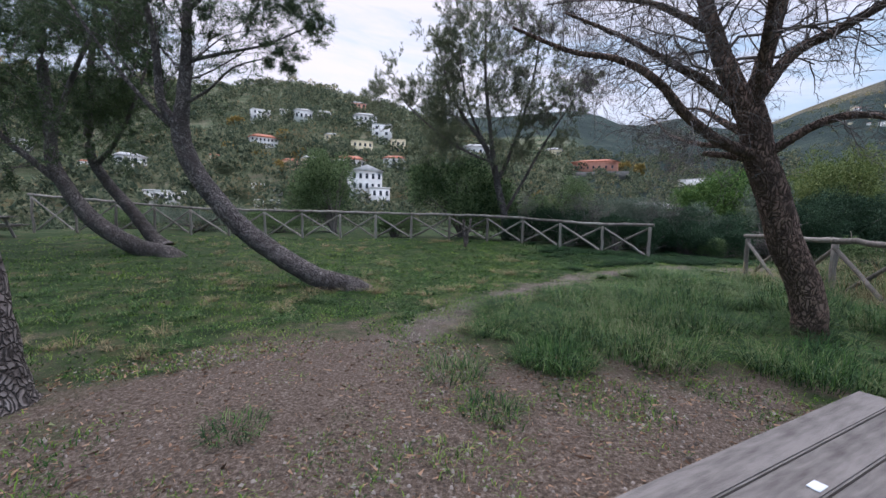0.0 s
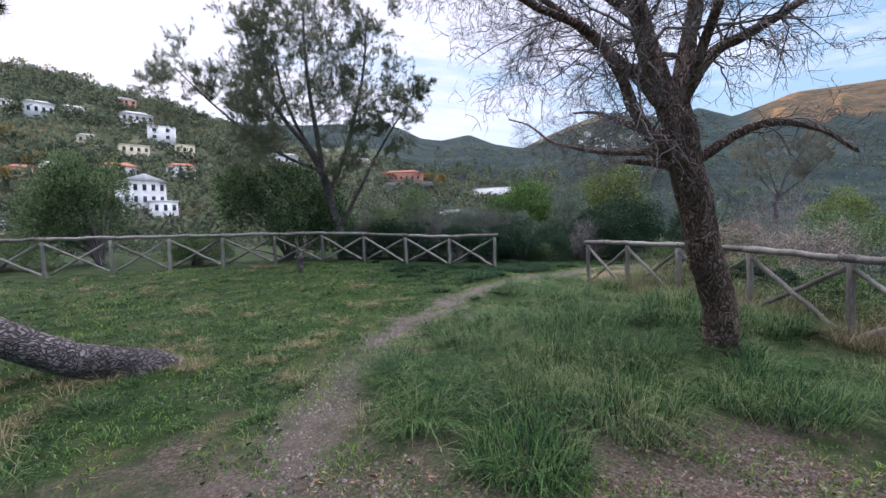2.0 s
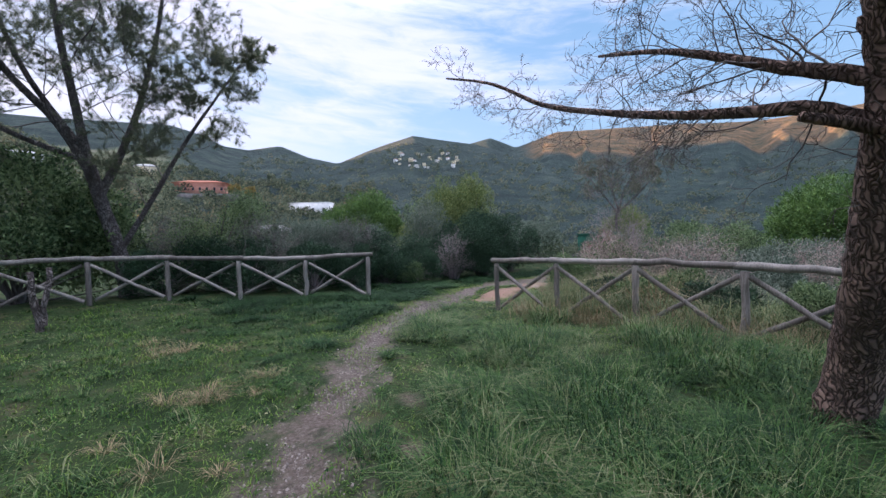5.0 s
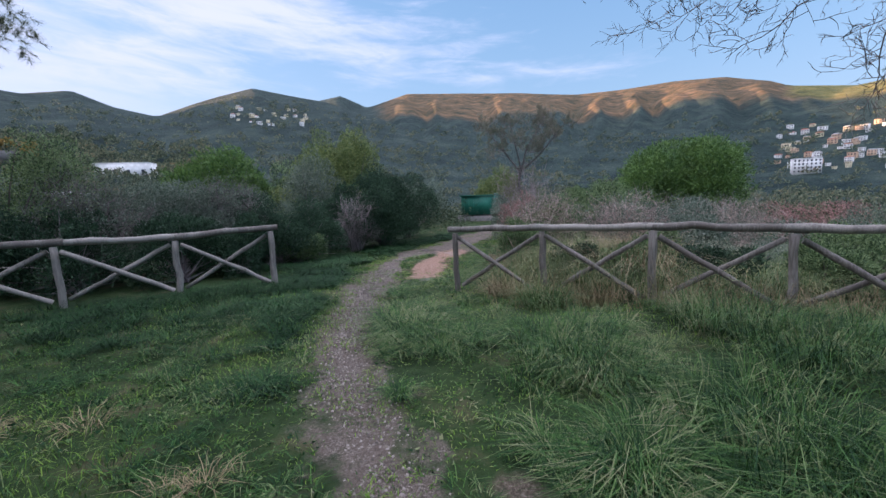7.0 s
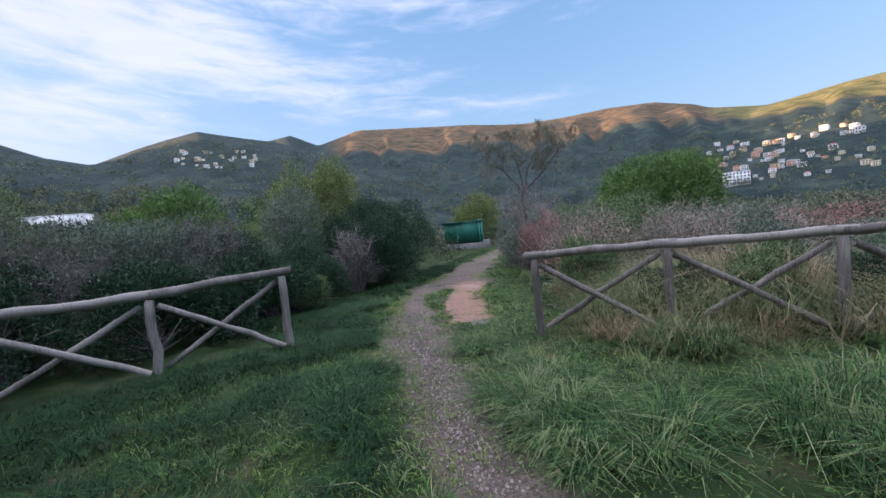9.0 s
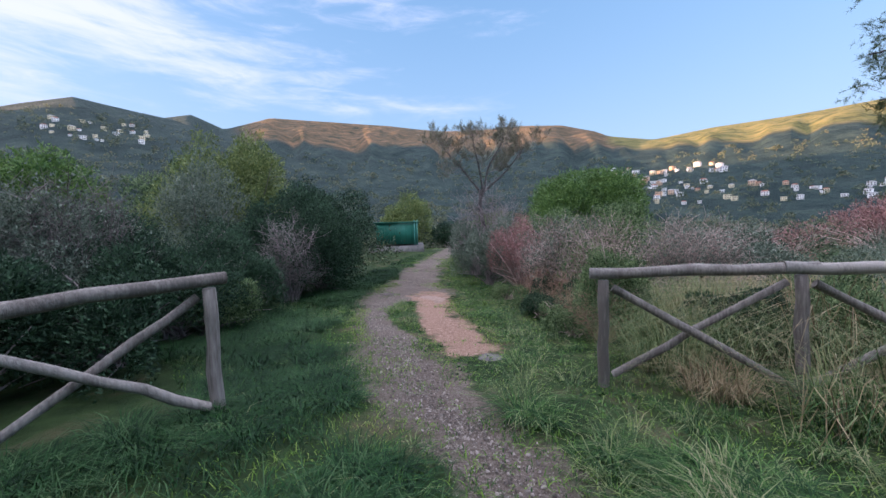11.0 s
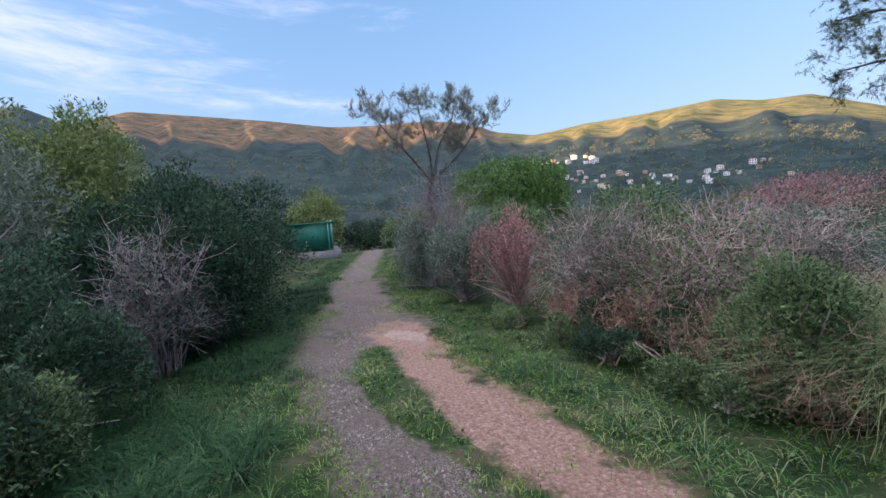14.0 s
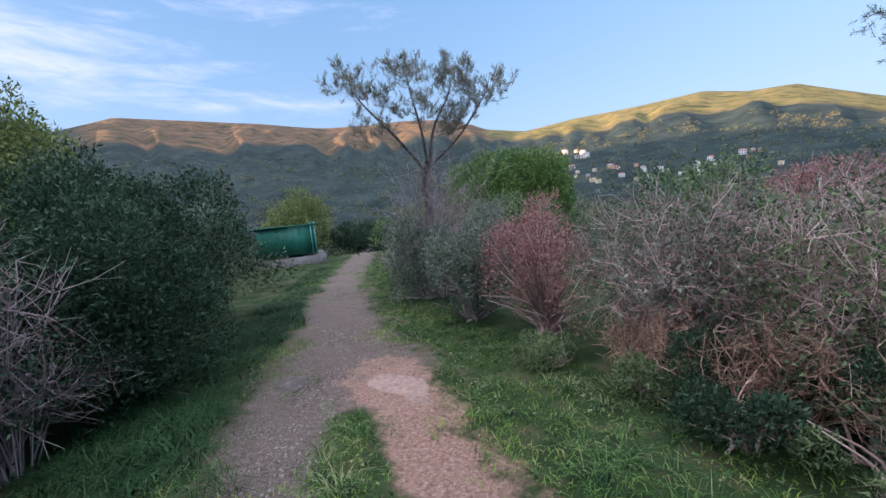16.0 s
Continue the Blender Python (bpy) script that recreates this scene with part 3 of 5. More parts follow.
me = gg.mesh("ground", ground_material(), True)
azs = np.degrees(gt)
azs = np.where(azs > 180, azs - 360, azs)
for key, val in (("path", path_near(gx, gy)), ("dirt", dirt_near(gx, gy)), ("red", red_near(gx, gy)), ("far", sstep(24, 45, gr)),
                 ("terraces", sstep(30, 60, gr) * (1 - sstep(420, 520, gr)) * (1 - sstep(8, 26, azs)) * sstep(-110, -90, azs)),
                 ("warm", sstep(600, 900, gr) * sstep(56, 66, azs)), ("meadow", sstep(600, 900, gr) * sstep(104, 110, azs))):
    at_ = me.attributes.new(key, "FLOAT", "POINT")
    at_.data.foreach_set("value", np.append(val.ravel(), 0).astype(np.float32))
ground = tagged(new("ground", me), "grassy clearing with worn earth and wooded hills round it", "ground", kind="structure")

# ---- fences ----


def pole(p, q, r0, r1, wob=0.012, n=7, k=8):
    g = Geo()
    p, q = np.array(p, float), np.array(q, float)
    t = np.linspace(0, 1, n)[:, None]
    pts = p + (q - p) * t + rng.normal(0, wob, (n, 3)) * np.sin(np.pi * t)
    tube(g, pts, np.linspace(r0, r1, n) * (1 + rng.normal(0, 0.05, n)), k, 0.03)
    return g


def rail_fence(label, posts, h):
    """Posts with a log rail on top and crossed poles in each bay."""
    base = posts[0]
    f = thing("rail_fence", label, "fence", "rustic pole fences", (base[0], base[1], float(near_z(*base))))
    o = np.array(f.location)
    feet = [np.array((x, y, float(near_z(x, y)))) - o for x, y in posts]
    heads = [ft + np.array((rng.normal(0, 0.02), rng.normal(0, 0.02), hh)) for ft, hh in zip(feet, h)]
    for ft, hd in zip(feet, heads):
        part("post", pole(ft - (0, 0, 0.25), hd - (0, 0, 0.02), 0.052, 0.048), M_WOOD, f, smooth=True)
    for a, b in zip(heads[:-1], heads[1:]):
        e = unit(b - a)
        part("top_rail", pole(a - e * 0.12 + (0, 0, 0.045), b + e * 0.12 + (0, 0, 0.04), 0.05, 0.046, 0.014), M_WOOD, f, smooth=True)
    for (fa, ha), (fb, hb) in zip(zip(feet[:-1], heads[:-1]), zip(feet[1:], heads[1:])):
        e = unit(hb - ha)
        s = np.cross(e, (0, 0, 1)) * 0.05
        part("brace", pole(ha + e * 0.07 - (0, 0, 0.08) + s, fb - e * 0.08 + (0, 0, 0.10) + s, 0.036, 0.032, 0.007), M_WOOD, f, smooth=True)
        part("brace", pole(fa + e * 0.08 + (0, 0, 0.10) - s, hb - e * 0.07 - (0, 0, 0.08) - s, 0.036, 0.032, 0.007), M_WOOD, f, smooth=True)
    return f


LEFT = [(6.52, 13.41), (5.38, 14.27), (4.2, 15.08), (3.03, 15.82), (1.80, 16.42), (0.35, 16.62), (-1.12, 16.75), (-2.52, 16.85), (-3.9, 16.95), (-5.4, 17.05), (-6.9, 17.1), (-8.4, 17.2), (-9.95, 17.3), (-11.4, 17.4), (-12.9, 17.3), (-14.4, 17.2), (-15.9, 17.0)]
LEFT_TOP = [1.30, 1.27, 1.32, 1.38, 1.42, 1.42, 1.42, 1.42, 1.42, 1.42, 1.42, 1.42, 1.44, 1.5, 1.6, 1.7, 1.8]
rail_fence("weathered grey wooden pole fence with crossed braces along the grass edge", LEFT, [z - float(near_z(*p)) for p, z in zip(LEFT, LEFT_TOP)])
RIGHT = [(7.34, 10.27), (7.03, 8.79), (6.75, 7.38), (6.43, 6.03), (6.15, 4.66), (5.9, 3.3), (5.7, 1.9)]
RIGHT_TOP = [1.18, 1.24, 1.27, 1.26, 1.24, 1.2, 1.15]
rail_fence("weathered wooden pole fence with crossed braces, half sunk in tall grass", RIGHT, [z - float(near_z(*p)) for p, z in zip(RIGHT, RIGHT_TOP)])

# ---- trees ----


def grow(geo, start, direction, length, radius, depth, tips, droop=0.0, wig=0.25, kids=4, k=5, up=0.0, shrink=0.6):
    """A branch with side branches; collects the tips and their directions."""
    n = 7 if depth > 1 else (5 if depth else 4)
    p, d, pts = np.array(start, float), unit(np.array(direction, float)), []
    step = length / (n - 1)
    for q in range(n):
        pts.append(p.copy())
        d = unit(d + rng.normal(0, wig, 3) * 0.35 + np.array([0, 0, up - droop * q / n]) * 0.25)
        p = p + d * step
    pts = np.array(pts)
    tube(geo, pts, np.linspace(radius, radius * 0.35, n), k if radius > 0.02 else 3, 0.05 if radius > 0.02 else 0, False)
    if depth == 0:
        tips.append((pts[-1], d))
        tips.append((pts[-3], d))
        return
    for q in range(kids):
        t = 0.3 + 0.68 * (q + rng.random() * 0.8) / kids
        i_ = min(int(t * (n - 1)), n - 2)
        s = pts[i_] + (pts[i_ + 1] - pts[i_]) * (t * (n - 1) - i_)
        along = unit(pts[i_ + 1] - pts[i_])
        side_ = unit(np.cross(along, rng.standard_normal(3)))
        grow(geo, s, along * 0.75 + side_ * rng.uniform(0.6, 1.1), length * shrink * rng.uniform(0.7, 1.15), max(radius * 0.45, 0.0022), depth - 1, tips, droop, wig, max(kids - 1, 2), k, up, shrink)
    tips.append((pts[-1], d))


def tip_arrays(tips):
    return np.array([t[0] for t in tips]), np.array([t[1] for t in tips])


def tree(name, label, base, limbs, bark, leaf=None, leaf_count=14, leaf_len=0.12, leaf_w=0.008, spread=0.8, seed=1, group="", twig=None, wig=0.35, shrink=0.6):
    """A tree from its trunk and limbs: each limb is a line, its radii, and how it branches (depth, kids, length, droop, up)."""
    global rng
    rng = np.random.default_rng(seed)
    t = thing(name, label, "tree", group, base)
    o = np.array(base, float)
    tips = []
    for li, (pts, r0, r1, kids, length, depth, droop, up) in enumerate(limbs):
        wood, thin = Geo(), Geo()
        line = smooth_line(np.array(pts, float) - o, max(10, 5 * len(pts)))
        rad = np.linspace(r0, r1, len(line))
        if li == 0:
            rad = rad * (1 + 0.45 * np.exp(-np.arange(len(line)) / 1.8))
        tube(wood, line, rad, 16 if r0 > 0.09 else 8, 0.035 if r0 > 0.09 else 0.04)
        for q in range(kids):
            s0 = 0.6 if li == 0 else 0.22
            s = s0 + (1 - s0) * (q + rng.random()) / kids
            i_ = min(int(s * (len(line) - 1)), len(line) - 2)
            along = unit(line[i_ + 1] - line[i_])
            side_ = unit(np.cross(along, rng.standard_normal(3)))
            grow(thin, line[i_], along * 0.6 + side_, length * rng.uniform(0.6, 1.1) * (1.15 - 0.4 * s), max(0.2 * rad[i_], 0.005) if li else 0.006, depth, tips, droop, wig, 5, 5, up, shrink)
        if kids:
            tips.append((line[-1], along))
        limb = part("trunk" if li == 0 else "limb", wood, bark, t, smooth=True)
        if thin.n:
            part("twig_spray", thin, twig or bark, limb)
    if leaf is not None and tips:
        crown = Geo()
        tp, td = tip_arrays(tips)
        needles(crown, tp, td, leaf_count, leaf_len, leaf_w, spread)
        part("crown", crown, leaf, t)
    return t


def gp(x, y):
    return (x, y, float(land_z(x, y)))


# big bare pine beside the path
tree("pine_tree", "half-dead pine with reddish bark and bare twigs beside the path", gp(4.48, 5.23), [
    ([(4.55, 5.23, 0.0), (4.46, 5.2, 0.3), (4.3, 5.12, 0.8), (3.95, 5.07, 1.40), (3.74, 5.04, 1.9), (3.53, 5.02, 2.33), (3.43, 5.02, 2.7), (3.33, 5.07, 2.98)], 0.19, 0.145, 30, 0.5, 1, 1.6, 0),
    ([(3.36, 5.06, 2.85), (3.11, 5.11, 3.36), (2.93, 5.11, 3.77), (2.72, 5.06, 4.3), (2.50, 5.00, 5.2)], 0.125, 0.05, 20, 1.3, 3, 0.5, 0.1),
    ([(3.38, 5.05, 2.85), (3.49, 5.02, 3.4), (3.58, 5.02, 3.81), (3.69, 4.96, 4.5), (3.90, 4.80, 5.6)], 0.095, 0.04, 16, 1.2, 3, 0.5, 0.1),
    ([(3.40, 5.02, 2.9), (3.67, 4.89, 3.39), (3.98, 4.72, 3.59), (4.37, 4.51, 3.85), (5.10, 4.10, 4.4)], 0.07, 0.03, 18, 1.1, 3, 0.8, 0.0),
    ([(3.50, 5.00, 2.34), (3.00, 4.89, 2.47), (2.55, 4.79, 2.71), (2.15, 4.64, 3.0), (1.70, 4.53, 3.17), (1.19, 4.48, 3.22), (0.60, 4.30, 3.35)], 0.07, 0.015, 26, 0.95, 3, 0.9, 0.0),
    ([(3.30, 5.10, 2.9), (2.88, 5.09, 3.16), (2.43, 5.11, 3.39), (1.94, 5.16, 3.65), (1.30, 5.20, 3.9)], 0.065, 0.015, 26, 1.0, 3, 0.9, 0.0),
    ([(3.50, 5.00, 2.3), (3.47, 5.35, 2.51), (3.51, 5.70, 2.57), (3.55, 6.08, 2.63), (3.61, 6.61, 2.76), (3.67, 7.28, 2.98), (3.73, 7.90, 3.34), (3.79, 8.56, 3.58)], 0.055, 0.01, 24, 0.7, 3, 0.2, 0.2),
    ([(3.38, 5.00, 2.56), (3.42, 5.27, 2.69), (3.46, 5.55, 2.81), (3.51, 5.97, 3.02), (3.57, 6.31, 3.16), (3.61, 6.75, 3.26)], 0.06, 0.012, 24, 0.85, 3, 0.3, 0.1),
    ([(3.54, 4.96, 2.35), (3.80, 4.65, 2.62), (4.03, 4.46, 2.69), (4.28, 4.23, 2.59), (4.50, 4.05, 2.38)], 0.055, 0.015, 12, 0.6, 2, 0.8, 0.0),
    ([(3.52, 4.98, 2.28), (3.35, 5.18, 2.36), (3.15, 5.44, 2.42)], 0.05, 0.03, 0, 0, 0, 0, 0),
    ([(3.38, 4.96, 2.9), (3.12, 4.51, 3.5), (2.76, 3.95, 4.0), (2.40, 3.30, 4.5)], 0.055, 0.015, 24, 1.1, 3, 0.9, 0.0),
    ([(2.93, 5.11, 3.7), (2.45, 5.4, 4.1), (1.9, 5.7, 4.3), (1.3, 6.0, 4.35)], 0.05, 0.012, 24, 1.0, 3, 0.9, 0.0),
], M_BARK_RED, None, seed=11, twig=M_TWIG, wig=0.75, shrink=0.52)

# pines that lean to the slope
tree("leaning_pine", "pine with a long trunk bent low over the grass", gp(-1.35, 8.05), [
    ([(-1.1, 8.0, -0.2), (-1.5, 7.95, 0.16), (-2.25, 7.9, 0.39), (-2.96, 7.9, 0.79), (-3.56, 7.9, 1.23), (-4.01, 7.9, 1.72), (-4.35, 7.9, 2.17), (-4.58, 7.9, 2.65), (-4.64, 7.9, 3.09)], 0.19, 0.15, 0, 0, 0, 0, 0),
    ([(-4.63, 7.9, 3.0), (-4.55, 7.9, 3.6), (-4.49, 7.9, 4.2), (-4.44, 7.9, 5.2), (-4.3, 7.9, 6.5)], 0.13, 0.05, 10, 1.9, 3, 0.0, 0.25),
    ([(-4.64, 7.9, 3.0), (-4.95, 7.9, 3.42), (-5.01, 7.9, 4.3), (-5.15, 7.8, 5.3), (-5.3, 7.7, 6.3)], 0.09, 0.03, 9, 1.7, 3, 0.0, 0.25),
    ([(-4.66, 7.9, 2.9), (-5.3, 7.9, 3.5), (-6.1, 7.9, 4.5), (-6.8, 7.9, 5.6)], 0.05, 0.02, 7, 1.2, 3, 0.0, 0.2),
    ([(-4.5, 7.9, 4.1), (-3.9, 8.0, 4.3), (-3.2, 8.1, 4.5), (-2.4, 8.2, 4.9)], 0.04, 0.012, 7, 0.9, 3, 0.0, 0.2),
    ([(-4.52, 7.9, 3.4), (-4.0, 7.7, 3.6), (-3.5, 7.5, 3.9), (-2.9, 7.3, 4.0)], 0.03, 0.01, 5, 0.6, 1, 0.1, 0.1),
    ([(-4.5, 7.9, 4.9), (-3.8, 7.8, 5.4), (-3.0, 7.7, 5.6), (-2.2, 7.7, 5.7)], 0.04, 0.012, 8, 0.9, 3, 0.0, 0.2),
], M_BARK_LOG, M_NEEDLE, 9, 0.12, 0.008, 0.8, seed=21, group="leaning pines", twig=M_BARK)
tree("leaning_pine", "dark pine curving up from the ground near the fence", gp(-7.2, 11.5), [
    ([(-6.5, 11.4, -0.25), (-7.17, 11.5, 0.25), (-7.91, 11.5, 0.44), (-8.64, 11.5, 0.79), (-9.28, 11.5, 1.3), (-9.76, 11.5, 1.95), (-10.09, 11.5, 2.59), (-10.14, 11.5, 3.46), (-10.23, 11.5, 5.0), (-10.2, 11.5, 6.9)], 0.27, 0.1, 16, 2.8, 3, 0.0, 0.15),
    ([(-9.8, 11.5, 2.0), (-10.6, 11.4, 2.7), (-11.3, 11.3, 3.4), (-12, 11.2, 4.8)], 0.1, 0.03, 9, 1.9, 3, 0.0, 0.15),
    ([(-10.1, 11.5, 3.2), (-9.5, 11.3, 4.3), (-8.9, 11.1, 5.2), (-8.2, 11, 6.2)], 0.09, 0.03, 9, 1.8, 3, 0.0, 0.15),
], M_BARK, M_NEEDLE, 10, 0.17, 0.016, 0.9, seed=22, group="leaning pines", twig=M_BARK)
tree("leaning_pine", "dark pine leaning behind another beside the fence", gp(-8.9, 13.5), [
    ([(-8.6, 13.5, 0.2), (-9.1, 13.6, 0.7), (-9.8, 13.7, 1.5), (-10.6, 13.8, 2.4), (-11.0, 13.8, 3.3), (-10.9, 13.8, 5.2), (-10.6, 13.8, 7.4)], 0.22, 0.08, 16, 2.6, 3, 0.0, 0.15),
    ([(-10.8, 13.8, 2.8), (-10.0, 13.5, 3.4), (-9.2, 13.3, 4.6), (-8.6, 13.2, 6)], 0.08, 0.03, 9, 1.8, 3, 0.0, 0.15),
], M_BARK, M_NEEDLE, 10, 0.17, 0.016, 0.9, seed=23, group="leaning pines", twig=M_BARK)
tree("pine_tree", "pine trunk with plated grey bark beside the worn ground", gp(-3.35, 3.35), [
    ([(-3.3, 3.35, 0.0), (-3.4, 3.4, 0.5), (-3.62, 3.5, 1.3), (-4.0, 3.6, 2.6), (-4.4, 3.7, 4.5), (-4.6, 3.8, 6.5)], 0.17, 0.09, 10, 2.2, 3, 0.0, 0.2),
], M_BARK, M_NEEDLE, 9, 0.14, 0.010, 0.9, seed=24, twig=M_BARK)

# pine behind the fence, several stems
tree("pine_tree", "tall many-stemmed pine with a thin crown behind the fence", gp(2.75, 17.6), [
    ([(2.75, 17.6, 0.2), (2.6, 17.5, 1.4), (2.3, 17.5, 2.6), (2.05, 17.5, 3.7)], 0.17, 0.12, 0, 0, 0, 0, 0),
    ([(2.1, 17.5, 3.4), (1.6, 17.6, 4.4), (0.9, 17.7, 5.3), (0.2, 17.7, 6.6), (-0.2, 17.8, 8.0)], 0.10, 0.03, 16, 2.1, 3, 0.0, 0.3),
    ([(2.1, 17.5, 3.4), (1.9, 17.4, 4.8), (1.7, 17.4, 6.2), (1.6, 17.5, 7.8), (1.6, 17.5, 9.4)], 0.10, 0.03, 15, 2.1, 3, 0.0, 0.3),
    ([(1.9, 17.5, 4.0), (1.2, 17.9, 5.4), (0.8, 18.1, 6.8), (0.6, 18.2, 8.4)], 0.07, 0.025, 15, 2.0, 3, 0.0, 0.3),
    ([(2.3, 17.5, 2.9), (2.8, 17.3, 4.2), (3.2, 17.2, 5.6), (3.5, 17.0, 7.2), (3.6, 17, 8.6)], 0.09, 0.03, 14, 1.7, 3, 0.0, 0.3),
    ([(2.6, 17.5, 1.6), (3.2, 17.2, 2.8), (3.9, 17.0, 4.2), (4.6, 16.8, 5.4), (5.2, 16.6, 6.4)], 0.07, 0.02, 12, 1.3, 3, 0.0, 0.3),
    ([(2.0, 17.5, 3.6), (1.0, 17.6, 4.0), (0.0, 17.7, 4.6), (-1.2, 17.8, 5.6), (-2.2, 17.8, 6.6)], 0.06, 0.02, 15, 1.7, 3, 0.0, 0.3),
], M_BARK, M_NEEDLE_THIN, 34, 0.13, 0.0055, 0.75, seed=31, twig=M_TWIG)

# sparse pine along the path
tree("pine_tree", "small pine, bare below with a thin crown above", gp(17.4, 10.8), [
    ([(17.4, 10.9, -0.2), (17.35, 11.0, 1.0), (17.3, 11.2, 2.0), (17.25, 11.1, 2.7)], 0.075, 0.05, 0, 0, 0, 0, 0),
    ([(17.28, 11.1, 2.4), (17.3, 11.7, 3.2), (17.4, 12.2, 3.8), (17.5, 12.5, 4.25)], 0.034, 0.01, 11, 0.7, 3, 0.0, 0.5),
    ([(17.28, 11.1, 2.4), (17.3, 10.9, 3.3), (17.4, 10.5, 4.0), (17.5, 10.4, 4.45)], 0.034, 0.01, 11, 0.7, 3, 0.0, 0.5),
    ([(17.28, 11.1, 2.5), (17.3, 10.4, 3.1), (17.4, 9.9, 3.7), (17.5, 9.6, 4.1)], 0.032, 0.01, 11, 0.7, 3, 0.0, 0.5),
    ([(17.28, 11.1, 2.5), (17.0, 11.2, 3.2), (16.9, 11.35, 3.9), (16.9, 11.4, 4.3)], 0.03, 0.01, 8, 0.65, 3, 0.0, 0.5),
], M_BARK, M_NEEDLE_DRY, 6, 0.085, 0.006, 0.6, seed=41, twig=M_PALETWIG)
tree("pine_tree", "pine with hanging boughs beyond the dry scrub", gp(17.4, -7.5), [
    ([(17.4, -7.5, -0.3), (17.4, -7.4, 2.0), (17.3, -7.2, 4.0), (17.2, -7.0, 7.0), (17.1, -7, 10)], 0.26, 0.06, 14, 2.6, 2, 0.15, 0.1),
    ([(17.2, -7.1, 5.0), (16.8, -4.6, 5.9), (16.4, -1.6, 6.2), (15.9, 0.9, 5.7)], 0.09, 0.02, 22, 1.2, 2, 0.3, 0.0),
    ([(17.2, -7.1, 4.2), (16.9, -4.8, 4.9), (16.6, -2.2, 5.0), (16.3, 0.2, 4.6)], 0.08, 0.02, 20, 1.1, 2, 0.3, 0.0),
    ([(17.2, -7.0, 6.0), (16.8, -4.6, 7.3), (16.3, -1.6, 8.0), (15.9, 0.6, 8.2)], 0.09, 0.02, 22, 1.4, 2, 0.2, 0.0),
], M_BARK, M_NEEDLE, 14, 0.13, 0.008, 0.9, seed=42, twig=M_TWIG)

# ---- bushes ----


def lump_points(n, lumps):
    """Points over the outer parts of several rounded lumps, thinning inwards."""
    w = np.array([l[3] * l[4] * l[5] for l in lumps]) ** 0.7
    idx = rng.choice(len(lumps), n, p=w / w.sum())
    c = np.array([l[:3] for l in lumps])[idx]
    s = np.array([l[3:6] for l in lumps])[idx]
    d = unit(rng.standard_normal((n, 3)))
    d[:, 2] = np.where(d[:, 2] < -0.45, -d[:, 2], d[:, 2])
    rad = 0.55 + 0.5 * rng.random(n) ** 0.6 + 0.12 * np.sin(d[:, 0] * 9 + idx) * np.sin(d[:, 1] * 8 + idx * 2) + 0.08 * np.sin(d[:, 2] * 14 + idx * 3)
    return c + d * s * rad[:, None], d


def bush(name, label, lumps_n, base, size, leaf, n=7000, leaf_len=0.06, leaf_w=0.03, seed=1, twig=None, twigs=40, group="scrub along the path", upright=0.4, category="bush"):
    """A shrub: stems fanning from the root, twigs and a mass of small leaves in uneven lumps."""
    global rng
    rng = np.random.default_rng(seed)
    sx, sy, sz = size
    t = thing(name, label, category, group, gp(*base))
    lumps = []
    lumps_n = int(lumps_n * 1.7)
    for q in range(lumps_n):
        a = rng.uniform(0, 2 * np.pi)
        rr = math.sqrt(rng.random()) * 0.72
        hz = sz * rng.uniform(0.16, 0.72) * (1.0 - 0.35 * rr)
        f = rng.uniform(0.22, 0.44)
        lumps.append((rr * sx * math.cos(a), rr * sy * math.sin(a), hz, f * sx, f * sy, min(f * sz * 0.95, sz - hz)))
    stems = Geo()
    for l in lumps * max(1, twigs // max(lumps_n, 1)):
        end = np.array(l[:3]) + rng.normal(0, 0.45, 3) * np.array(l[3:6])
        end[2] = max(end[2], 0.1)
        mid = end * np.array([0.35, 0.35, 0.55]) + rng.normal(0, 0.05, 3)
        tube(stems, smooth_line([rng.normal(0, 0.06, 3) * (1, 1, 0), mid, end], 7), np.linspace(0.012 + 0.006 * sz, 0.004, 7), 4, 0, False)
    part("framework", stems, twig or M_TWIG, t)
    fol = Geo()
    p, d = lump_points(n, lumps)
    p[:, 2] = np.abs(p[:, 2] - 0.02) + 0.02
    dirs = d + rng.standard_normal((n, 3)) * 0.9 + np.array([0, 0, upright])
    leaves(fol, p, dirs, leaf_len * rng.uniform(0.6, 1.4, n), leaf_w * rng.uniform(0.7, 1.3, n))
    part("foliage", fol, leaf, t)
    return t


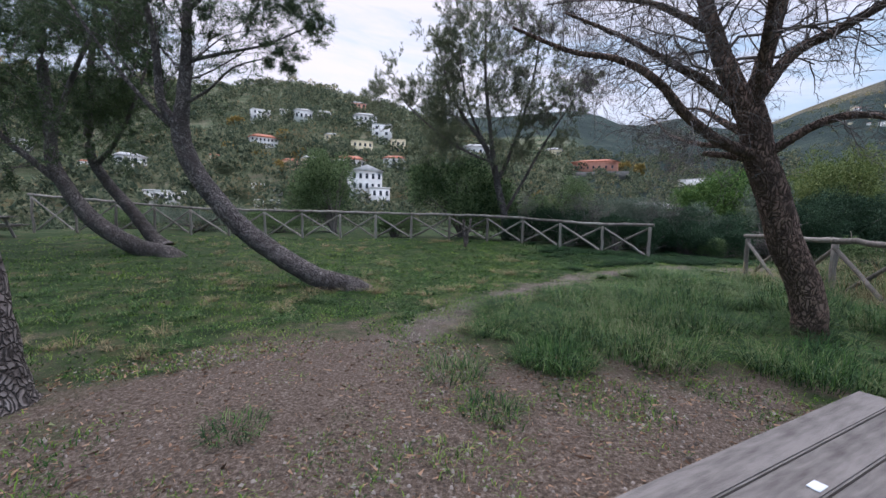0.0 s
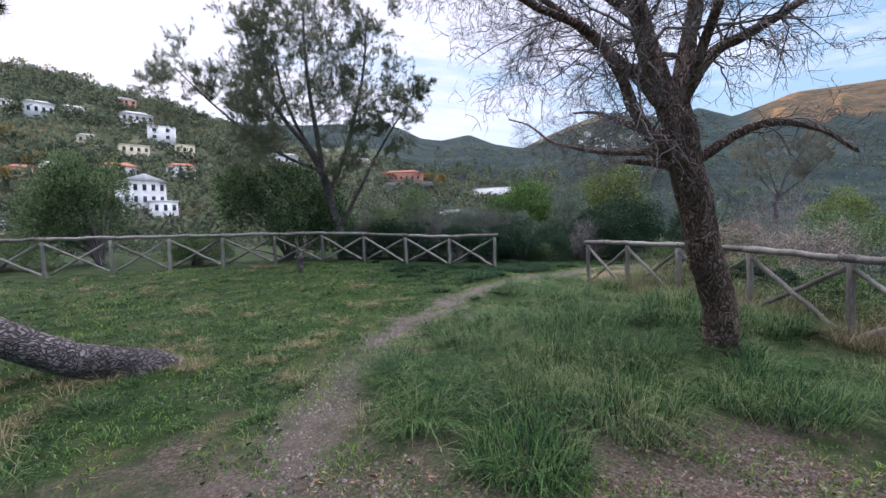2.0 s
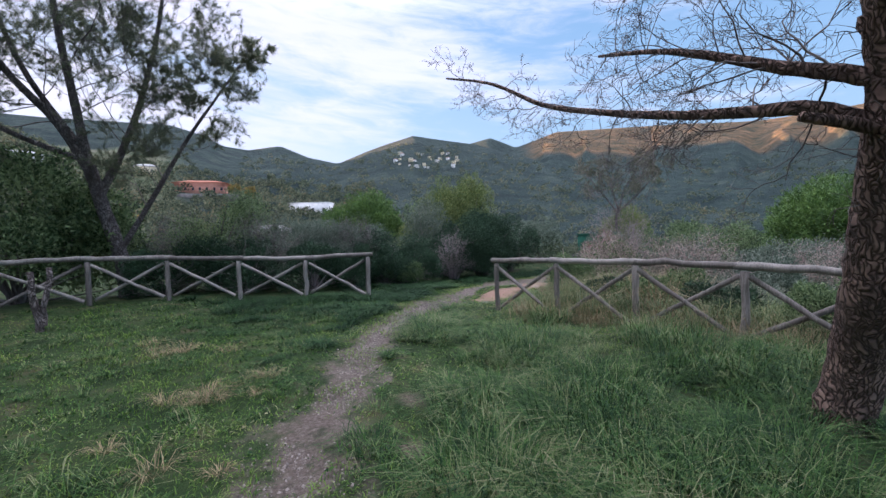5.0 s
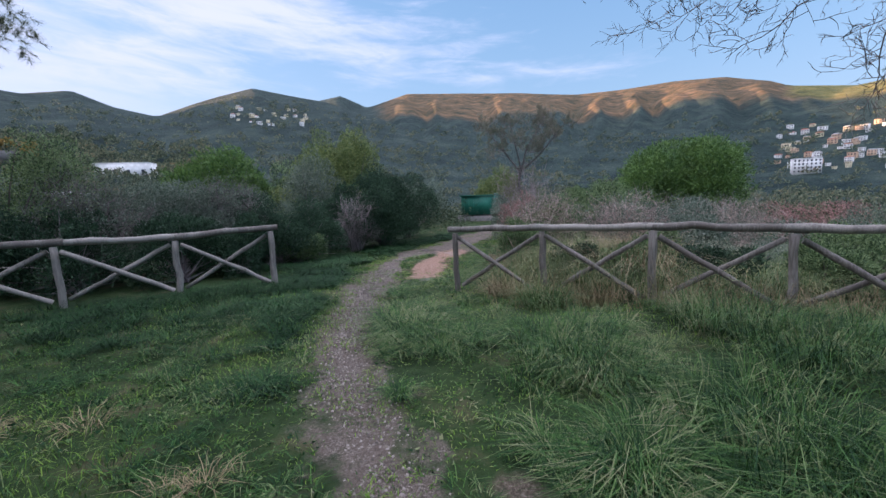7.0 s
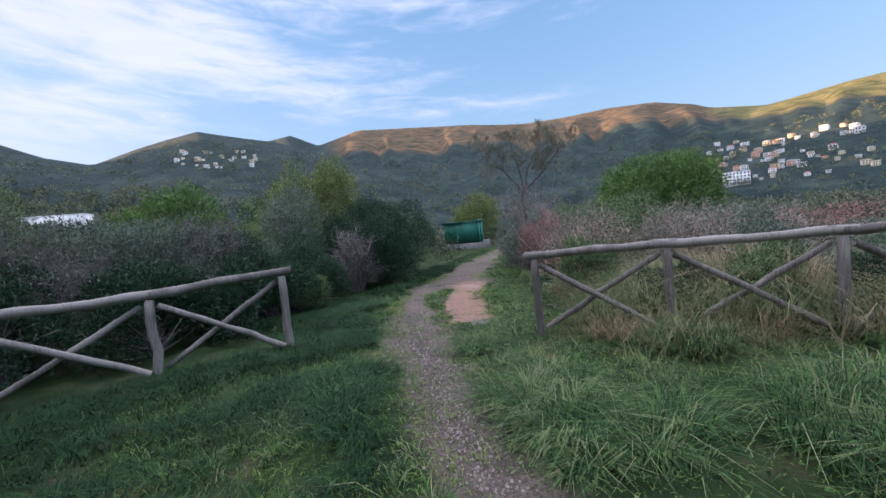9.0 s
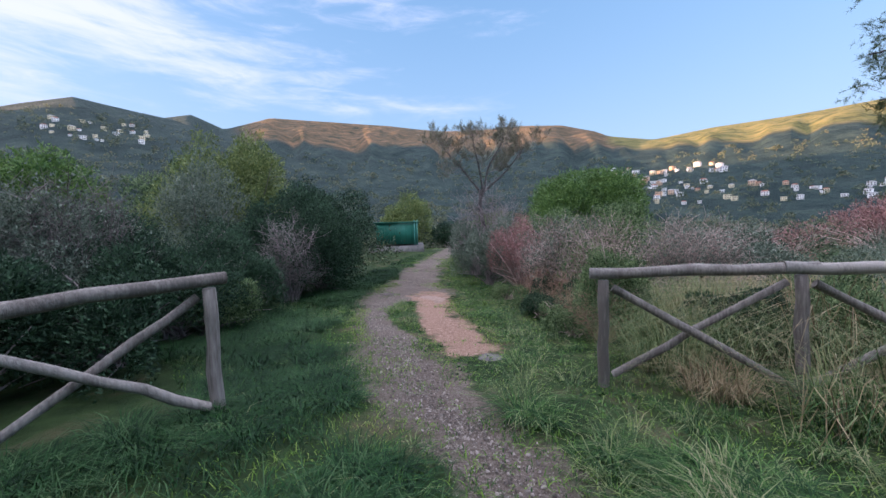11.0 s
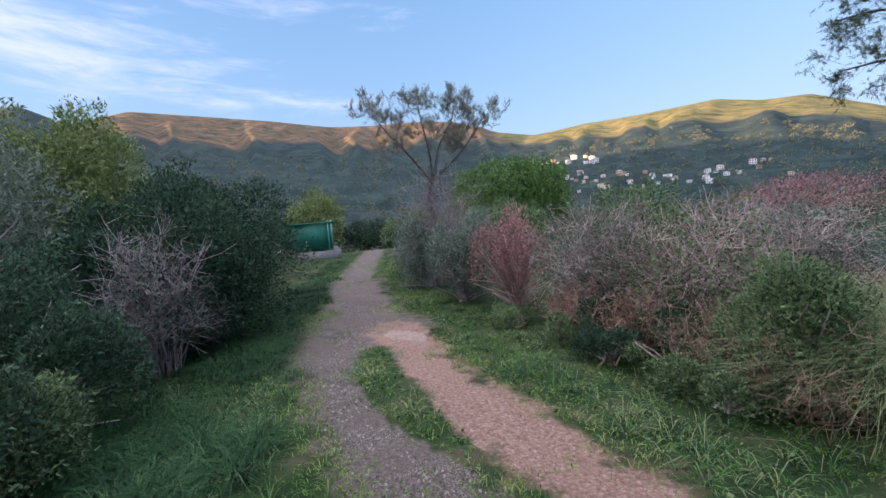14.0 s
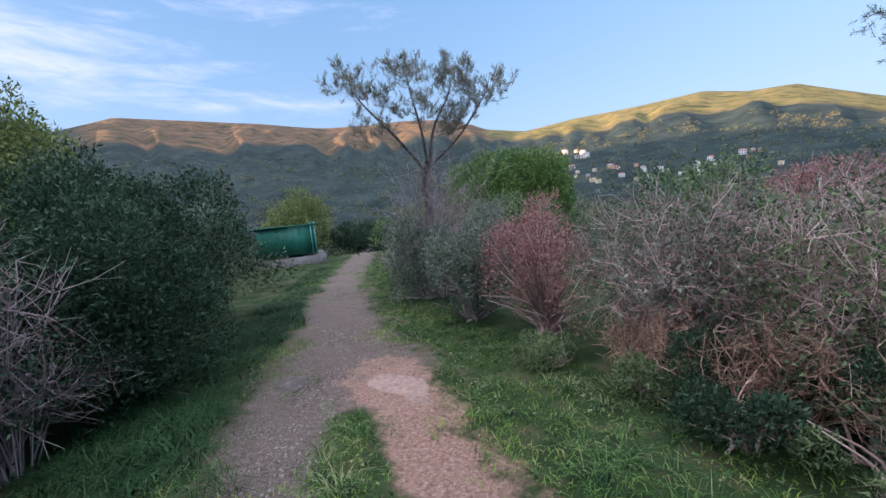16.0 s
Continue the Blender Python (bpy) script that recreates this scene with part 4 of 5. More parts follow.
def twiggy(name, label, base, size, material, n_main=60, seed=1, group="scrub along the path", leaf=None, leaf_n=0, fine=22):
    """A leafless shrub: a haze of forking twigs."""
    global rng
    rng = np.random.default_rng(seed)
    sx, sy, sz = size
    t = thing(name, label, "bush", group, gp(*base))
    wood = Geo()
    ends, ed = [], []
    for q in range(n_main):
        a, rr = rng.uniform(0, 2 * np.pi), math.sqrt(rng.random())
        root = np.array((rr * sx * 0.22 * math.cos(a), rr * sy * 0.22 * math.sin(a), 0.0))
        top = rng.uniform(0.3, 1.0)
        side_ = rr * (1.0 - 0.45 * top * top)
        end = np.array((side_ * sx * math.cos(a), side_ * sy * math.sin(a), sz * top))
        mid = root * 0.6 + end * 0.4 + np.array([0, 0, 0.10 * sz]) + rng.normal(0, 0.08, 3)
        line = smooth_line([root, mid, end], 8)
        tube(wood, line, np.linspace(0.008, 0.003, 8), 3, 0, False)
        for s in range(fine):
            i_ = rng.integers(3, 8)
            dd = unit(unit(line[min(i_, 7)] - line[i_ - 1]) * 0.7 + rng.normal(0, 0.75, 3))
            ln = rng.uniform(0.10, 0.30) * sz
            e1 = line[i_] + dd * ln * 0.5 + rng.normal(0, 0.02, 3)
            e2 = e1 + unit(dd + rng.normal(0, 0.5, 3) + np.array([0, 0, 0.15])) * ln * 0.5
            e3 = e1 + unit(dd + rng.normal(0, 0.8, 3)) * ln * 0.4
            tube(wood, [line[i_], e1, e2], [0.004, 0.003, 0.0015], 3, 0, False)
            tube(wood, [e1, e3], [0.0025, 0.0015], 3, 0, False)
            ends += [e1, e2, e3]
            ed += [dd, dd, dd]
    part("twig_mass", wood, material, t)
    if leaf is not None:
        fol = Geo()
        ends, ed = np.array(ends), np.array(ed)
        pick = rng.integers(0, len(ends), leaf_n)
        leaves(fol, ends[pick] + rng.normal(0, 0.05, (leaf_n, 3)), ed[pick] + rng.normal(0, 0.8, (leaf_n, 3)), 0.05, 0.022)
        part("foliage", fol, leaf, t)
    return t


# behind the clearing's fence
bush("holm_oak", "dense dark holm oak bush behind the fence", 9, (0.9, 18.1), (2.7, 1.5, 3.6), M_OAK, 26000, 0.10, 0.05, 51, category="bush", group="")
bush("olive_tree", "rounded olive tree behind the fence", 8, (-5.2, 21.2), (2.3, 1.8, 4.4), M_OAK, 18000, 0.12, 0.04, 52, category="tree", group="")
for q, (x, y, sx, sz, m_, tw) in enumerate([(4.6, 17.2, 1.4, 2.7, M_OAK, None), (6.2, 17.4, 1.5, 2.2, M_GREYBUSH, M_PALETWIG), (8.0, 17.6, 1.6, 2.3, M_GREYBUSH, M_PALETWIG), (6.6, 20.5, 2.0, 2.6, M_LIGHTBUSH, None),
                                          (9.4, 17.0, 1.4, 1.8, M_DARKBUSH, M_PALETWIG), (10.8, 18.2, 1.9, 2.2, M_GREYBUSH, M_PALETWIG), (9.0, 15.6, 1.1, 1.25, M_DARKBUSH, M_PALETWIG), (-2.0, 18.6, 1.4, 1.3, M_OAK, None),
                                          (-7.5, 20.0, 1.8, 1.2, M_OAK, None), (-11, 20.0, 2.4, 1.3, M_GREYBUSH, None), (-15, 21.0, 2.4, 1.5, M_OAK, None), (6.3, 15.4, 1.0, 1.5, M_DARKBUSH, M_PALETWIG), (7.5, 15.2, 1.0, 1.45, M_DARKBUSH, M_PALETWIG), (4.9, 16.2, 1.1, 1.6, M_DARKBUSH, M_PALETWIG), (3.4, 17.2, 1.1, 1.7, M_DARKBUSH, M_PALETWIG), (7.2, 16.6, 1.4, 2.0, M_GREYBUSH, M_PALETWIG)]):
    bush("bush", "grey-green scrub bush behind the pole fence" if m_ is M_GREYBUSH else "green scrub bush behind the pole fence", 7, (x, y), (sx, sx * 0.85, sz), m_, 20000, 0.05, 0.019, 60 + q, tw, 50, "scrub behind the fence")

twiggy("bush", "dark grey leafless scrub behind the pole fence", (5.6, 16.6), (1.2, 0.9, 1.9), M_TWIG, 70, 76, "scrub behind the fence", M_GREYBUSH, 4000)
twiggy("bush", "dark grey leafless scrub behind the pole fence", (8.3, 16.3), (1.3, 0.9, 1.9), M_TWIG, 70, 77, "scrub behind the fence", M_GREYBUSH, 4000)
twiggy("bush", "dark grey leafless scrub behind the pole fence", (3.9, 17.6), (1.0, 0.8, 1.9), M_TWIG, 60, 78, "scrub behind the fence", M_GREYBUSH, 4000)

# left of the path beyond the gate
bush("bush", "broad dark green mastic bush beside the path", 13, (14.6, 15.6), (2.3, 1.85, 2.85), M_DARKBUSH, 52000, 0.055, 0.025, 81)
bush("bush", "dark green mastic bush beside the path", 9, (12.6, 16.6), (1.7, 1.4, 2.1), M_DARKBUSH, 28000, 0.05, 0.022, 82)
bush("bush", "dark bush bulging towards the path", 7, (16.9, 15.9), (1.6, 1.3, 2.4), M_DARKBUSH, 15000, 0.065, 0.03, 92)
bush("bush", "dense dark green bush overhanging the path edge", 10, (13.4, 15.1), (1.35, 1.05, 2.3), M_DARKBUSH, 32000, 0.05, 0.02, 99)
twiggy("bush", "pale leafless shrub in front of the dark bushes", (12.0, 15.25), (0.8, 0.7, 1.7), M_PALETWIG, 50, 83, leaf=M_DARKBUSH, leaf_n=5000, fine=26)
bush("bush", "dark blue-green bush at the grass edge", 8, (10.4, 15.7), (1.2, 0.9, 1.55), M_DARKBUSH, 30000, 0.04, 0.015, 96, M_PALETWIG, 60)
bush("bush", "dark blue-green bush with pale dead twigs", 8, (8.9, 16.0), (1.2, 0.9, 1.6), M_DARKBUSH, 30000, 0.04, 0.015, 97, M_PALETWIG, 80)
bush("bush", "dark green bush in the thick of the scrub", 8, (12.9, 16.3), (1.3, 1.0, 2.2), M_DARKBUSH, 15000, 0.065, 0.03, 98)
bush("bush", "dark green scrub bush with pale stems", 8, (10.7, 16.8), (1.7, 1.4, 1.9), M_DARKBUSH, 26000, 0.045, 0.015, 84, M_PALETWIG, 90)
bush("bush", "low green shrub at the grass edge", 6, (9.3, 15.3), (0.85, 0.7, 0.85), M_OAK, 15000, 0.036, 0.015, 85)
bush("bush", "low dark green scrub at the grass edge", 6, (8.4, 16.6), (1.3, 1.0, 1.4), M_DARKBUSH, 22000, 0.04, 0.013, 86, M_PALETWIG, 80)
bush("bush", "tall light green bush rising behind the dark scrub", 12, (18.4, 19.4), (2.5, 2.0, 5.3), M_LIGHTBUSH, 24000, 0.11, 0.045, 87)
bush("bush", "tall olive green bush behind the dark scrub", 11, (16.2, 20.0), (2.3, 1.8, 4.3), M_LIGHTBUSH, 20000, 0.10, 0.04, 88)
bush("bush", "tall grey-green tamarisk bush behind the scrub", 9, (14.0, 18.4), (1.7, 1.4, 3.4), M_GREYBUSH, 16000, 0.09, 0.024, 93)
bush("bush", "green oak bush among the scrub", 9, (20.5, 23.0), (2.6, 2.2, 4.6), M_OAK, 14000, 0.12, 0.06, 94)
bush("bush", "silvery olive bush beyond the hut", 9, (25.5, 18.9), (3.2, 2.0, 3.1), M_GREYBUSH, 16000, 0.11, 0.035, 89)
bush("bush", "light green bush beyond the green hut", 9, (34.0, 16.0), (2.8, 2.4, 4.4), M_LIGHTBUSH, 14000, 0.15, 0.06, 90)
bush("bush", "dark bush closing the end of the path", 9, (36.5, 12.8), (2.4, 3.0, 2.8), M_DARKBUSH, 14000, 0.13, 0.06, 91)
bush("bush", "dark bush beside the end of the path", 8, (31.5, 10.2), (2.2, 2.0, 2.6), M_OAK, 11000, 0.12, 0.055, 95)

# the other side of the path
bush("bush", "red-leaved bush among grey scrub", 8, (13.7, 10.3), (1.0, 0.85, 1.95), M_RED, 15000, 0.04, 0.013, 101, M_PINKTWIG, 130)
for q, (x, y, s_, h_) in enumerate([(10.8, 10.3, 0.5, 0.5), (10.0, 10.2, 0.5, 0.45), (11.6, 10.35, 0.5, 0.5), (10.35, 9.8, 0.55, 0.75), (9.4, 10.1, 0.45, 0.45), (12.6, 10.7, 0.45, 0.45), (11.3, 10.0, 0.5, 0.7)]):
    bush("shrub", "low dark green leafy shrub at the foot of dry scrub", 5, (x, y), (s_, s_ * 0.8, h_), M_OAK if q % 3 else M_DARKBUSH, 5000, 0.035, 0.014, 150 + q, M_PINKTWIG, 16)
for q, (x, y) in enumerate([(10.1, 9.75), (10.9, 9.95), (9.2, 9.75), (11.7, 10.2)]):
    twiggy("shrub", "brown dead stems at the foot of the scrub", (x, y), (0.65, 0.45, 0.75), M_BROWNTWIG, 60, 160 + q, fine=12)
bush("bush", "grey-green bush beside the path", 8, (15.0, 11.0), (1.1, 0.8, 1.9), M_GREYBUSH, 15000, 0.055, 0.022, 102, M_PALETWIG, 70)
bush("bush", "silvery green bush beside the path", 8, (17.2, 11.4), (1.2, 0.8, 1.9), M_GREYBUSH, 13000, 0.06, 0.022, 112, M_PALETWIG, 60)
bush("bush", "green bush at the foot of the sparse pine", 8, (19.8, 11.2), (1.6, 1.1, 2.0), M_OAK, 12000, 0.075, 0.035, 113)
twiggy("bush", "pinkish leafless scrub beside the path", (12.2, 9.5), (1.3, 1.0, 1.6), M_PINKTWIG, 110, 103, leaf=M_GREYBUSH, leaf_n=9000)
twiggy("bush", "pinkish leafless scrub with dry stems", (10.8, 9.2), (1.15, 0.9, 1.5), M_PINKTWIG, 110, 104, leaf=M_OAK, leaf_n=9000)
bush("bush", "green scrub bush with dry stems at its foot", 7, (9.5, 9.6), (0.75, 0.65, 1.4), M_OAK, 22000, 0.038, 0.014, 105, M_PINKTWIG, 90)
twiggy("bush", "dry pinkish scrub behind the path's bushes", (11.6, 7.6), (1.7, 1.4, 1.6), M_PINKTWIG, 110, 106, leaf=M_GREYBUSH, leaf_n=10000)
bush("bush", "dark green bush behind the dry scrub", 9, (13.9, 8.0), (1.4, 1.2, 2.25), M_OAK, 17000, 0.065, 0.03, 107)
bush("bush", "green scrub bush in front of the dry slope", 8, (12.2, 6.2), (1.4, 1.2, 1.7), M_GREYBUSH, 12000, 0.06, 0.025, 114)
twiggy("bush", "pinkish dry scrub on the slope", (14.4, 5.0), (1.9, 1.6, 1.5), M_PINKTWIG, 110, 108, leaf=M_GREYBUSH, leaf_n=11000)
bush("bush", "large reddish bush far on the slope", 9, (24.8, -7.5), (5.5, 3.0, 3.0), M_RED, 8000, 0.12, 0.05, 109, M_PINKTWIG, 140)
bush("bush", "reddish scrub on the slope", 8, (19.5, 1.5), (2.4, 1.8, 1.7), M_RED, 5000, 0.07, 0.03, 115, M_PINKTWIG, 120)
bush("bush", "green scrub bush behind the pine", 9, (21.0, 8.4), (2.3, 1.9, 2.5), M_OAK, 14000, 0.09, 0.04, 110)
bush("bush", "grey-green scrub on the slope", 8, (17.5, 5.8), (2.0, 1.7, 1.7), M_GREYBUSH, 12000, 0.07, 0.03, 111)
for q, (x, y, s_, h_) in enumerate([(9.4, 6.4, 1.2, 1.1), (8.6, 4.6, 1.3, 1.2), (10.6, 4.2, 1.7, 1.4), (8.3, 2.2, 1.5, 1.3), (12.5, 2.4, 2.2, 1.6), (8.3, 8.5, 0.7, 0.75), (7.9, 7.5, 0.7, 0.8), (7.75, 6.4, 0.75, 0.85), (7.5, 5.2, 0.75, 0.85), (7.2, 4.0, 0.75, 0.9), (8.9, 7.2, 0.9, 1.1), (7.0, 2.8, 0.8, 0.9)]):
    bush("bush", "green scrub bush behind the sunken pole fence", 7, (x, y), (s_, s_ * 0.85, h_), (M_OAK if q % 2 else M_GREYBUSH) if q < 5 else (M_DARKBUSH if q % 2 else M_OAK), 11000, 0.05, 0.018, 120 + q, M_TWIG, 50, "scrub behind the fence")

twiggy("bush", "leafless grey shrub tangled round the small pine", (17.2, 11.0), (1.6, 1.5, 2.7), M_PALETWIG, 70, 43, fine=18)

# umbrella pines and farther trees
bush("umbrella_pine", "bright green umbrella pine with a domed crown", 16, (34.0, 4.0), (4.5, 4.1, 6.3), M_BRIGHT, 56000, 0.19, 0.07, 131, category="tree", group="domed pines")
bush("umbrella_pine", "bright green umbrella pine above the scrub", 13, (17.2, 26.8), (2.9, 2.6, 4.4), M_BRIGHT, 30000, 0.16, 0.06, 132, category="tree", group="domed pines")

# ---- houses across the valley ----


def house(label, az, el, w_deg, h_deg, wall, roof=None, floors=2, cols=4, turn=0.0, gable=False, name="house", group="houses on the hillside"):
    """A house with its walls, roof and windows, sized by the angle it fills."""
    x, y, z, r = far_spot(az, el)
    w, h = r * math.tan(radians(w_deg)), r * math.tan(radians(h_deg))
    d = min(w * 0.6, 12.0)
    t = thing(name, label, "house", group, (x, y, z))
    t.rotation_euler = (0, 0, radians(-az + turn))
    g = Geo()
    box(g, (-w / 2, -d / 2, -3.0), (w / 2, d / 2, h))
    part("wall", g, wall, t)
    g = Geo()
    e = 0.06 * w
    if roof is None:
        box(g, (-w / 2 - 0.15, -d / 2 - 0.15, h), (w / 2 + 0.15, d / 2 + 0.15, h + 0.35))
        part("roof", g, wall, t)
    else:
        a, b, k = w / 2 + e, d / 2 + e, (0.2 * w if gable else 0.16 * min(w, 14))
        if gable:
            v = [(-a, -b, h), (a, -b, h), (a, b, h), (-a, b, h), (0, -b, h + k), (0, b, h + k)]
            g.add(v, [(0, 4, 5, 3), (4, 1, 2, 5), (0, 1, 4, 4), (2, 3, 5, 5), (0, 3, 2, 1)])
        else:
            v = [(-a, -b, h), (a, -b, h), (a, b, h), (-a, b, h), (-a * 0.5, 0, h + k), (a * 0.5, 0, h + k)]
            g.add(v, [(0, 1, 5, 4), (2, 3, 4, 5), (1, 2, 5, 5), (3, 0, 4, 4), (0, 3, 2, 1)])
        part("roof", g, roof, t)
    fh = h / floors
    for f in range(floors):
        for c in range(cols):
            cx_ = -w / 2 + w * (c + 0.5) / cols + rng.normal(0, 0.02) * w / cols
            ww, wh = min(0.42 * w / cols, 1.3), min(0.5 * fh, 1.8)
            g = Geo()
            box(g, (cx_ - ww / 2, -d / 2 - 0.03, fh * f + 0.25 * fh), (cx_ + ww / 2, -d / 2 + 0.1, fh * f + 0.25 * fh + wh))
            win = part("window", g, M_GLASS, t)
            if group == "houses on the hillside":
                g = Geo()
                box(g, (cx_ - ww * 0.6, -d / 2 - 0.14, fh * f + 0.25 * fh - 0.12), (cx_ + ww * 0.6, -d / 2 - 0.031, fh * f + 0.25 * fh))
                part("sill", g, M_ROOFGREY, win)
    return t


house("white villa with a low gable and a row of dark windows", -12.7, 0.6, 4.3, 4.0, M_WHITE, M_ROOFGREY, 3, 5, 12, True)
house("white lower wing beside the gabled villa", -10.7, -0.3, 2.6, 2.6, M_WHITE, None, 2, 3, 12)
for row in [
    ("tall plain white block on the hillside", -9.2, 8.6, 2.6, 2.3, M_WHITE, None, 3, 2, -8),
    ("white house with a flat roof high on the hill", -11.3, 10.3, 2.9, 1.6, M_WHITE, M_ROOFGREY, 2, 5, 5),
    ("brownish red house near the ridge", -11.9, 12.3, 1.8, 1.0, M_SALMON, M_ROOFGREY, 2, 3, 10),
    ("yellow plastered house on the hillside", -12.2, 7.0, 2.7, 1.6, M_CREAM, None, 2, 4, 6),
    ("long low house with a red tiled roof", -14.1, 5.2, 3.8, 1.1, M_WHITE, M_ROOF, 1, 6, 8),
    ("white house with a red tiled roof", -7.9, 5.6, 2.9, 1.1, M_WHITE, M_ROOF, 2, 3, -6),
    ("cream house with arched balcony openings", -7.2, 7.2, 2.0, 1.8, M_CREAM, None, 2, 3, -5),
    ("long pale house with a red roof below the ridge", -24.6, 7.1, 3.2, 1.1, M_WHITE, M_ROOF, 2, 7, 10),
    ("pale house near the hilltop", -24.3, 10.3, 2.1, 1.2, M_WHITE, None, 2, 4, 15),
    ("small white house near the hilltop", -21.4, 11.2, 1.0, 0.6, M_WHITE, None, 1, 2, 10),
    ("bluish white house near the hilltop", -19.3, 10.8, 2.2, 1.1, M_WHITE, M_ROOFGREY, 1, 4, 8),
    ("low pale house on the upper slope", -16.4, 11.3, 2.4, 0.5, M_WHITE, M_ROOFGREY, 1, 3, 6),
    ("tan house with a tiled roof among trees", -21.7, 4.6, 2.5, 0.9, M_TAN, M_ROOF, 1, 4, 12),
    ("grey pitched-roof house on the terraces", -19.1, 5.2, 2.8, 0.9, M_CREAM, M_ROOFGREY, 1, 4, 5),
    ("small white house with a blue-grey roof", -26.0, 1.2, 1.9, 1.1, M_WHITE, None, 1, 3, 8),
    ("small white outbuilding below the terraces", -24.0, 1.2, 1.1, 0.9, M_WHITE, M_ROOFGREY, 1, 1, 8),
    ("pale flat-roofed building low on the slope", -25.6, -0.9, 2.8, 1.1, M_WHITE, None, 1, 4, 12),
    ("low pale house between olive terraces", -16.0, 8.6, 1.8, 0.7, M_CREAM, M_ROOFGREY, 1, 3, 4),
    ("salmon pink house with a tiled roof on a terrace", 19.6, 5.3, 5.2, 1.1, M_SALMON, M_ROOF, 1, 7, -12),
    ("long white flat-roofed house among trees", 32.0, 2.8, 5.2, 1.4, M_WHITE, None, 1, 4, -20),
    ("white house half hidden behind the pine", 4.0, 7.4, 3.6, 1.0, M_WHITE, M_ROOFGREY, 1, 4, 0),
    ("small pale house on the wooded slope", 14.3, 7.3, 2.1, 0.75, M_CREAM, M_ROOFGREY, 1, 2, -4),
    ("pale house among the trees below the ridge", -39.0, 3.2, 2.9, 1.5, M_WHITE, M_ROOFGREY, 2, 4, 15),
    ("long cream building low on the slope", -36.6, -0.4, 3.6, 1.3, M_WHITE, None, 1, 5, 20),
    ("white house far along the slope", -47.0, 4.6, 1.5, 0.9, M_WHITE, M_ROOFGREY, 2, 2, 20),
    ("small pale house on the far slope", -42.7, 3.2, 1.2, 0.8, M_WHITE, M_ROOF, 1, 2, 20),
    ("small pale house below the ridge", -30.4, 4.8, 1.5, 0.8, M_CREAM, M_ROOF, 1, 2, 15),
    ("pale low building in the valley", 26.6, 0.2, 4.8, 0.7, M_WHITE, M_ROOFGREY, 1, 4, -20),
]:
    house(*row)
# terrace wall under the pink house
x, y, z, r = far_spot(19.6, 4.6)
t = thing("stone_wall", "grey stone terrace wall below the pink house", "wall", "", (x, y, z))
t.rotation_euler = (0, 0, radians(-19.6 - 10))
g = Geo()
box(g, (-r * 0.065, -0.4, -2), (r * 0.07, 0.4, r * 0.012))
part("wall", g, M_CONCRETE, t)

rng = np.random.default_rng(5)
for q in range(130):
    if q < 24:
        az, el, wd, grp = rng.uniform(43.2, 52.0), rng.uniform(8.6, 10.9), rng.uniform(0.3, 0.6), "houses of the hilltop village"
    elif q < 100:
        az, el, wd, grp = rng.uniform(106.5, 119), rng.uniform(0.5, 5.0), rng.uniform(0.32, 0.75), "houses of the far town"
    else:
        az, el, wd, grp = rng.uniform(119, 138), rng.uniform(0.5, 2.4), rng.uniform(0.32, 0.7), "houses of the far town"
    wall_ = [M_WHITE, M_WHITE, M_CREAM, M_WHITE, M_TAN][q % 5] if q >= 24 else [M_WHITE, M_CREAM][q % 2]
    house(["white house in a far settlement", "white house in a far settlement", "cream house in a far settlement", "white house in a far settlement", "tan house in a far settlement"][q % 5] if q >= 24 else "pale house in the far hilltop village",
          az, el, wd, wd * rng.uniform(0.45, 0.8), wall_, M_ROOF if q % 4 == 0 else (M_ROOFGREY if q % 4 == 1 else None), 2, 3, rng.uniform(-25, 25), False, "house", grp)
house("large pale block standing in the far town", 109.0, 0.4, 2.3, 1.4, M_WHITE, None, 4, 7, 10, group="houses of the far town")

# ---- woods on the hills ----
rng = np.random.default_rng(9)


def wood_trees(n, az_lo, az_hi, r_lo, r_hi, size, per, power=1.0):
    """A mass of far trees as clumps of big leaf facets."""
    g = Geo()
    az = np.radians(rng.uniform(az_lo, az_hi, n))
    r = r_lo * (r_hi / r_lo) ** (rng.random(n) ** power)
    x, y = CX + r * np.sin(az), CY + r * np.cos(az)
    z = land_z(x, y)
    s = size * rng.uniform(0.45, 1.35, n) * (0.7 + 0.3 * r / r_lo) ** 0.5
    idx = np.repeat(np.arange(n), per)
    d = unit(rng.standard_normal((n * per, 3)))
    d[:, 2] = np.abs(d[:, 2]) * 1.1 - 0.1
    rad = s[idx] * rng.uniform(0.6, 1.05, n * per)
    p = np.stack([x, y, z + s * 0.45], 1)[idx] + d * rad[:, None] * np.array([1, 1, 0.95])
    leaves(g, p - d * (s[idx] * 0.2)[:, None], d + rng.normal(0, 0.9, p.shape), s[idx] * 0.32 * rng.uniform(0.7, 1.3, n * per), s[idx] * 0.2)
    return g


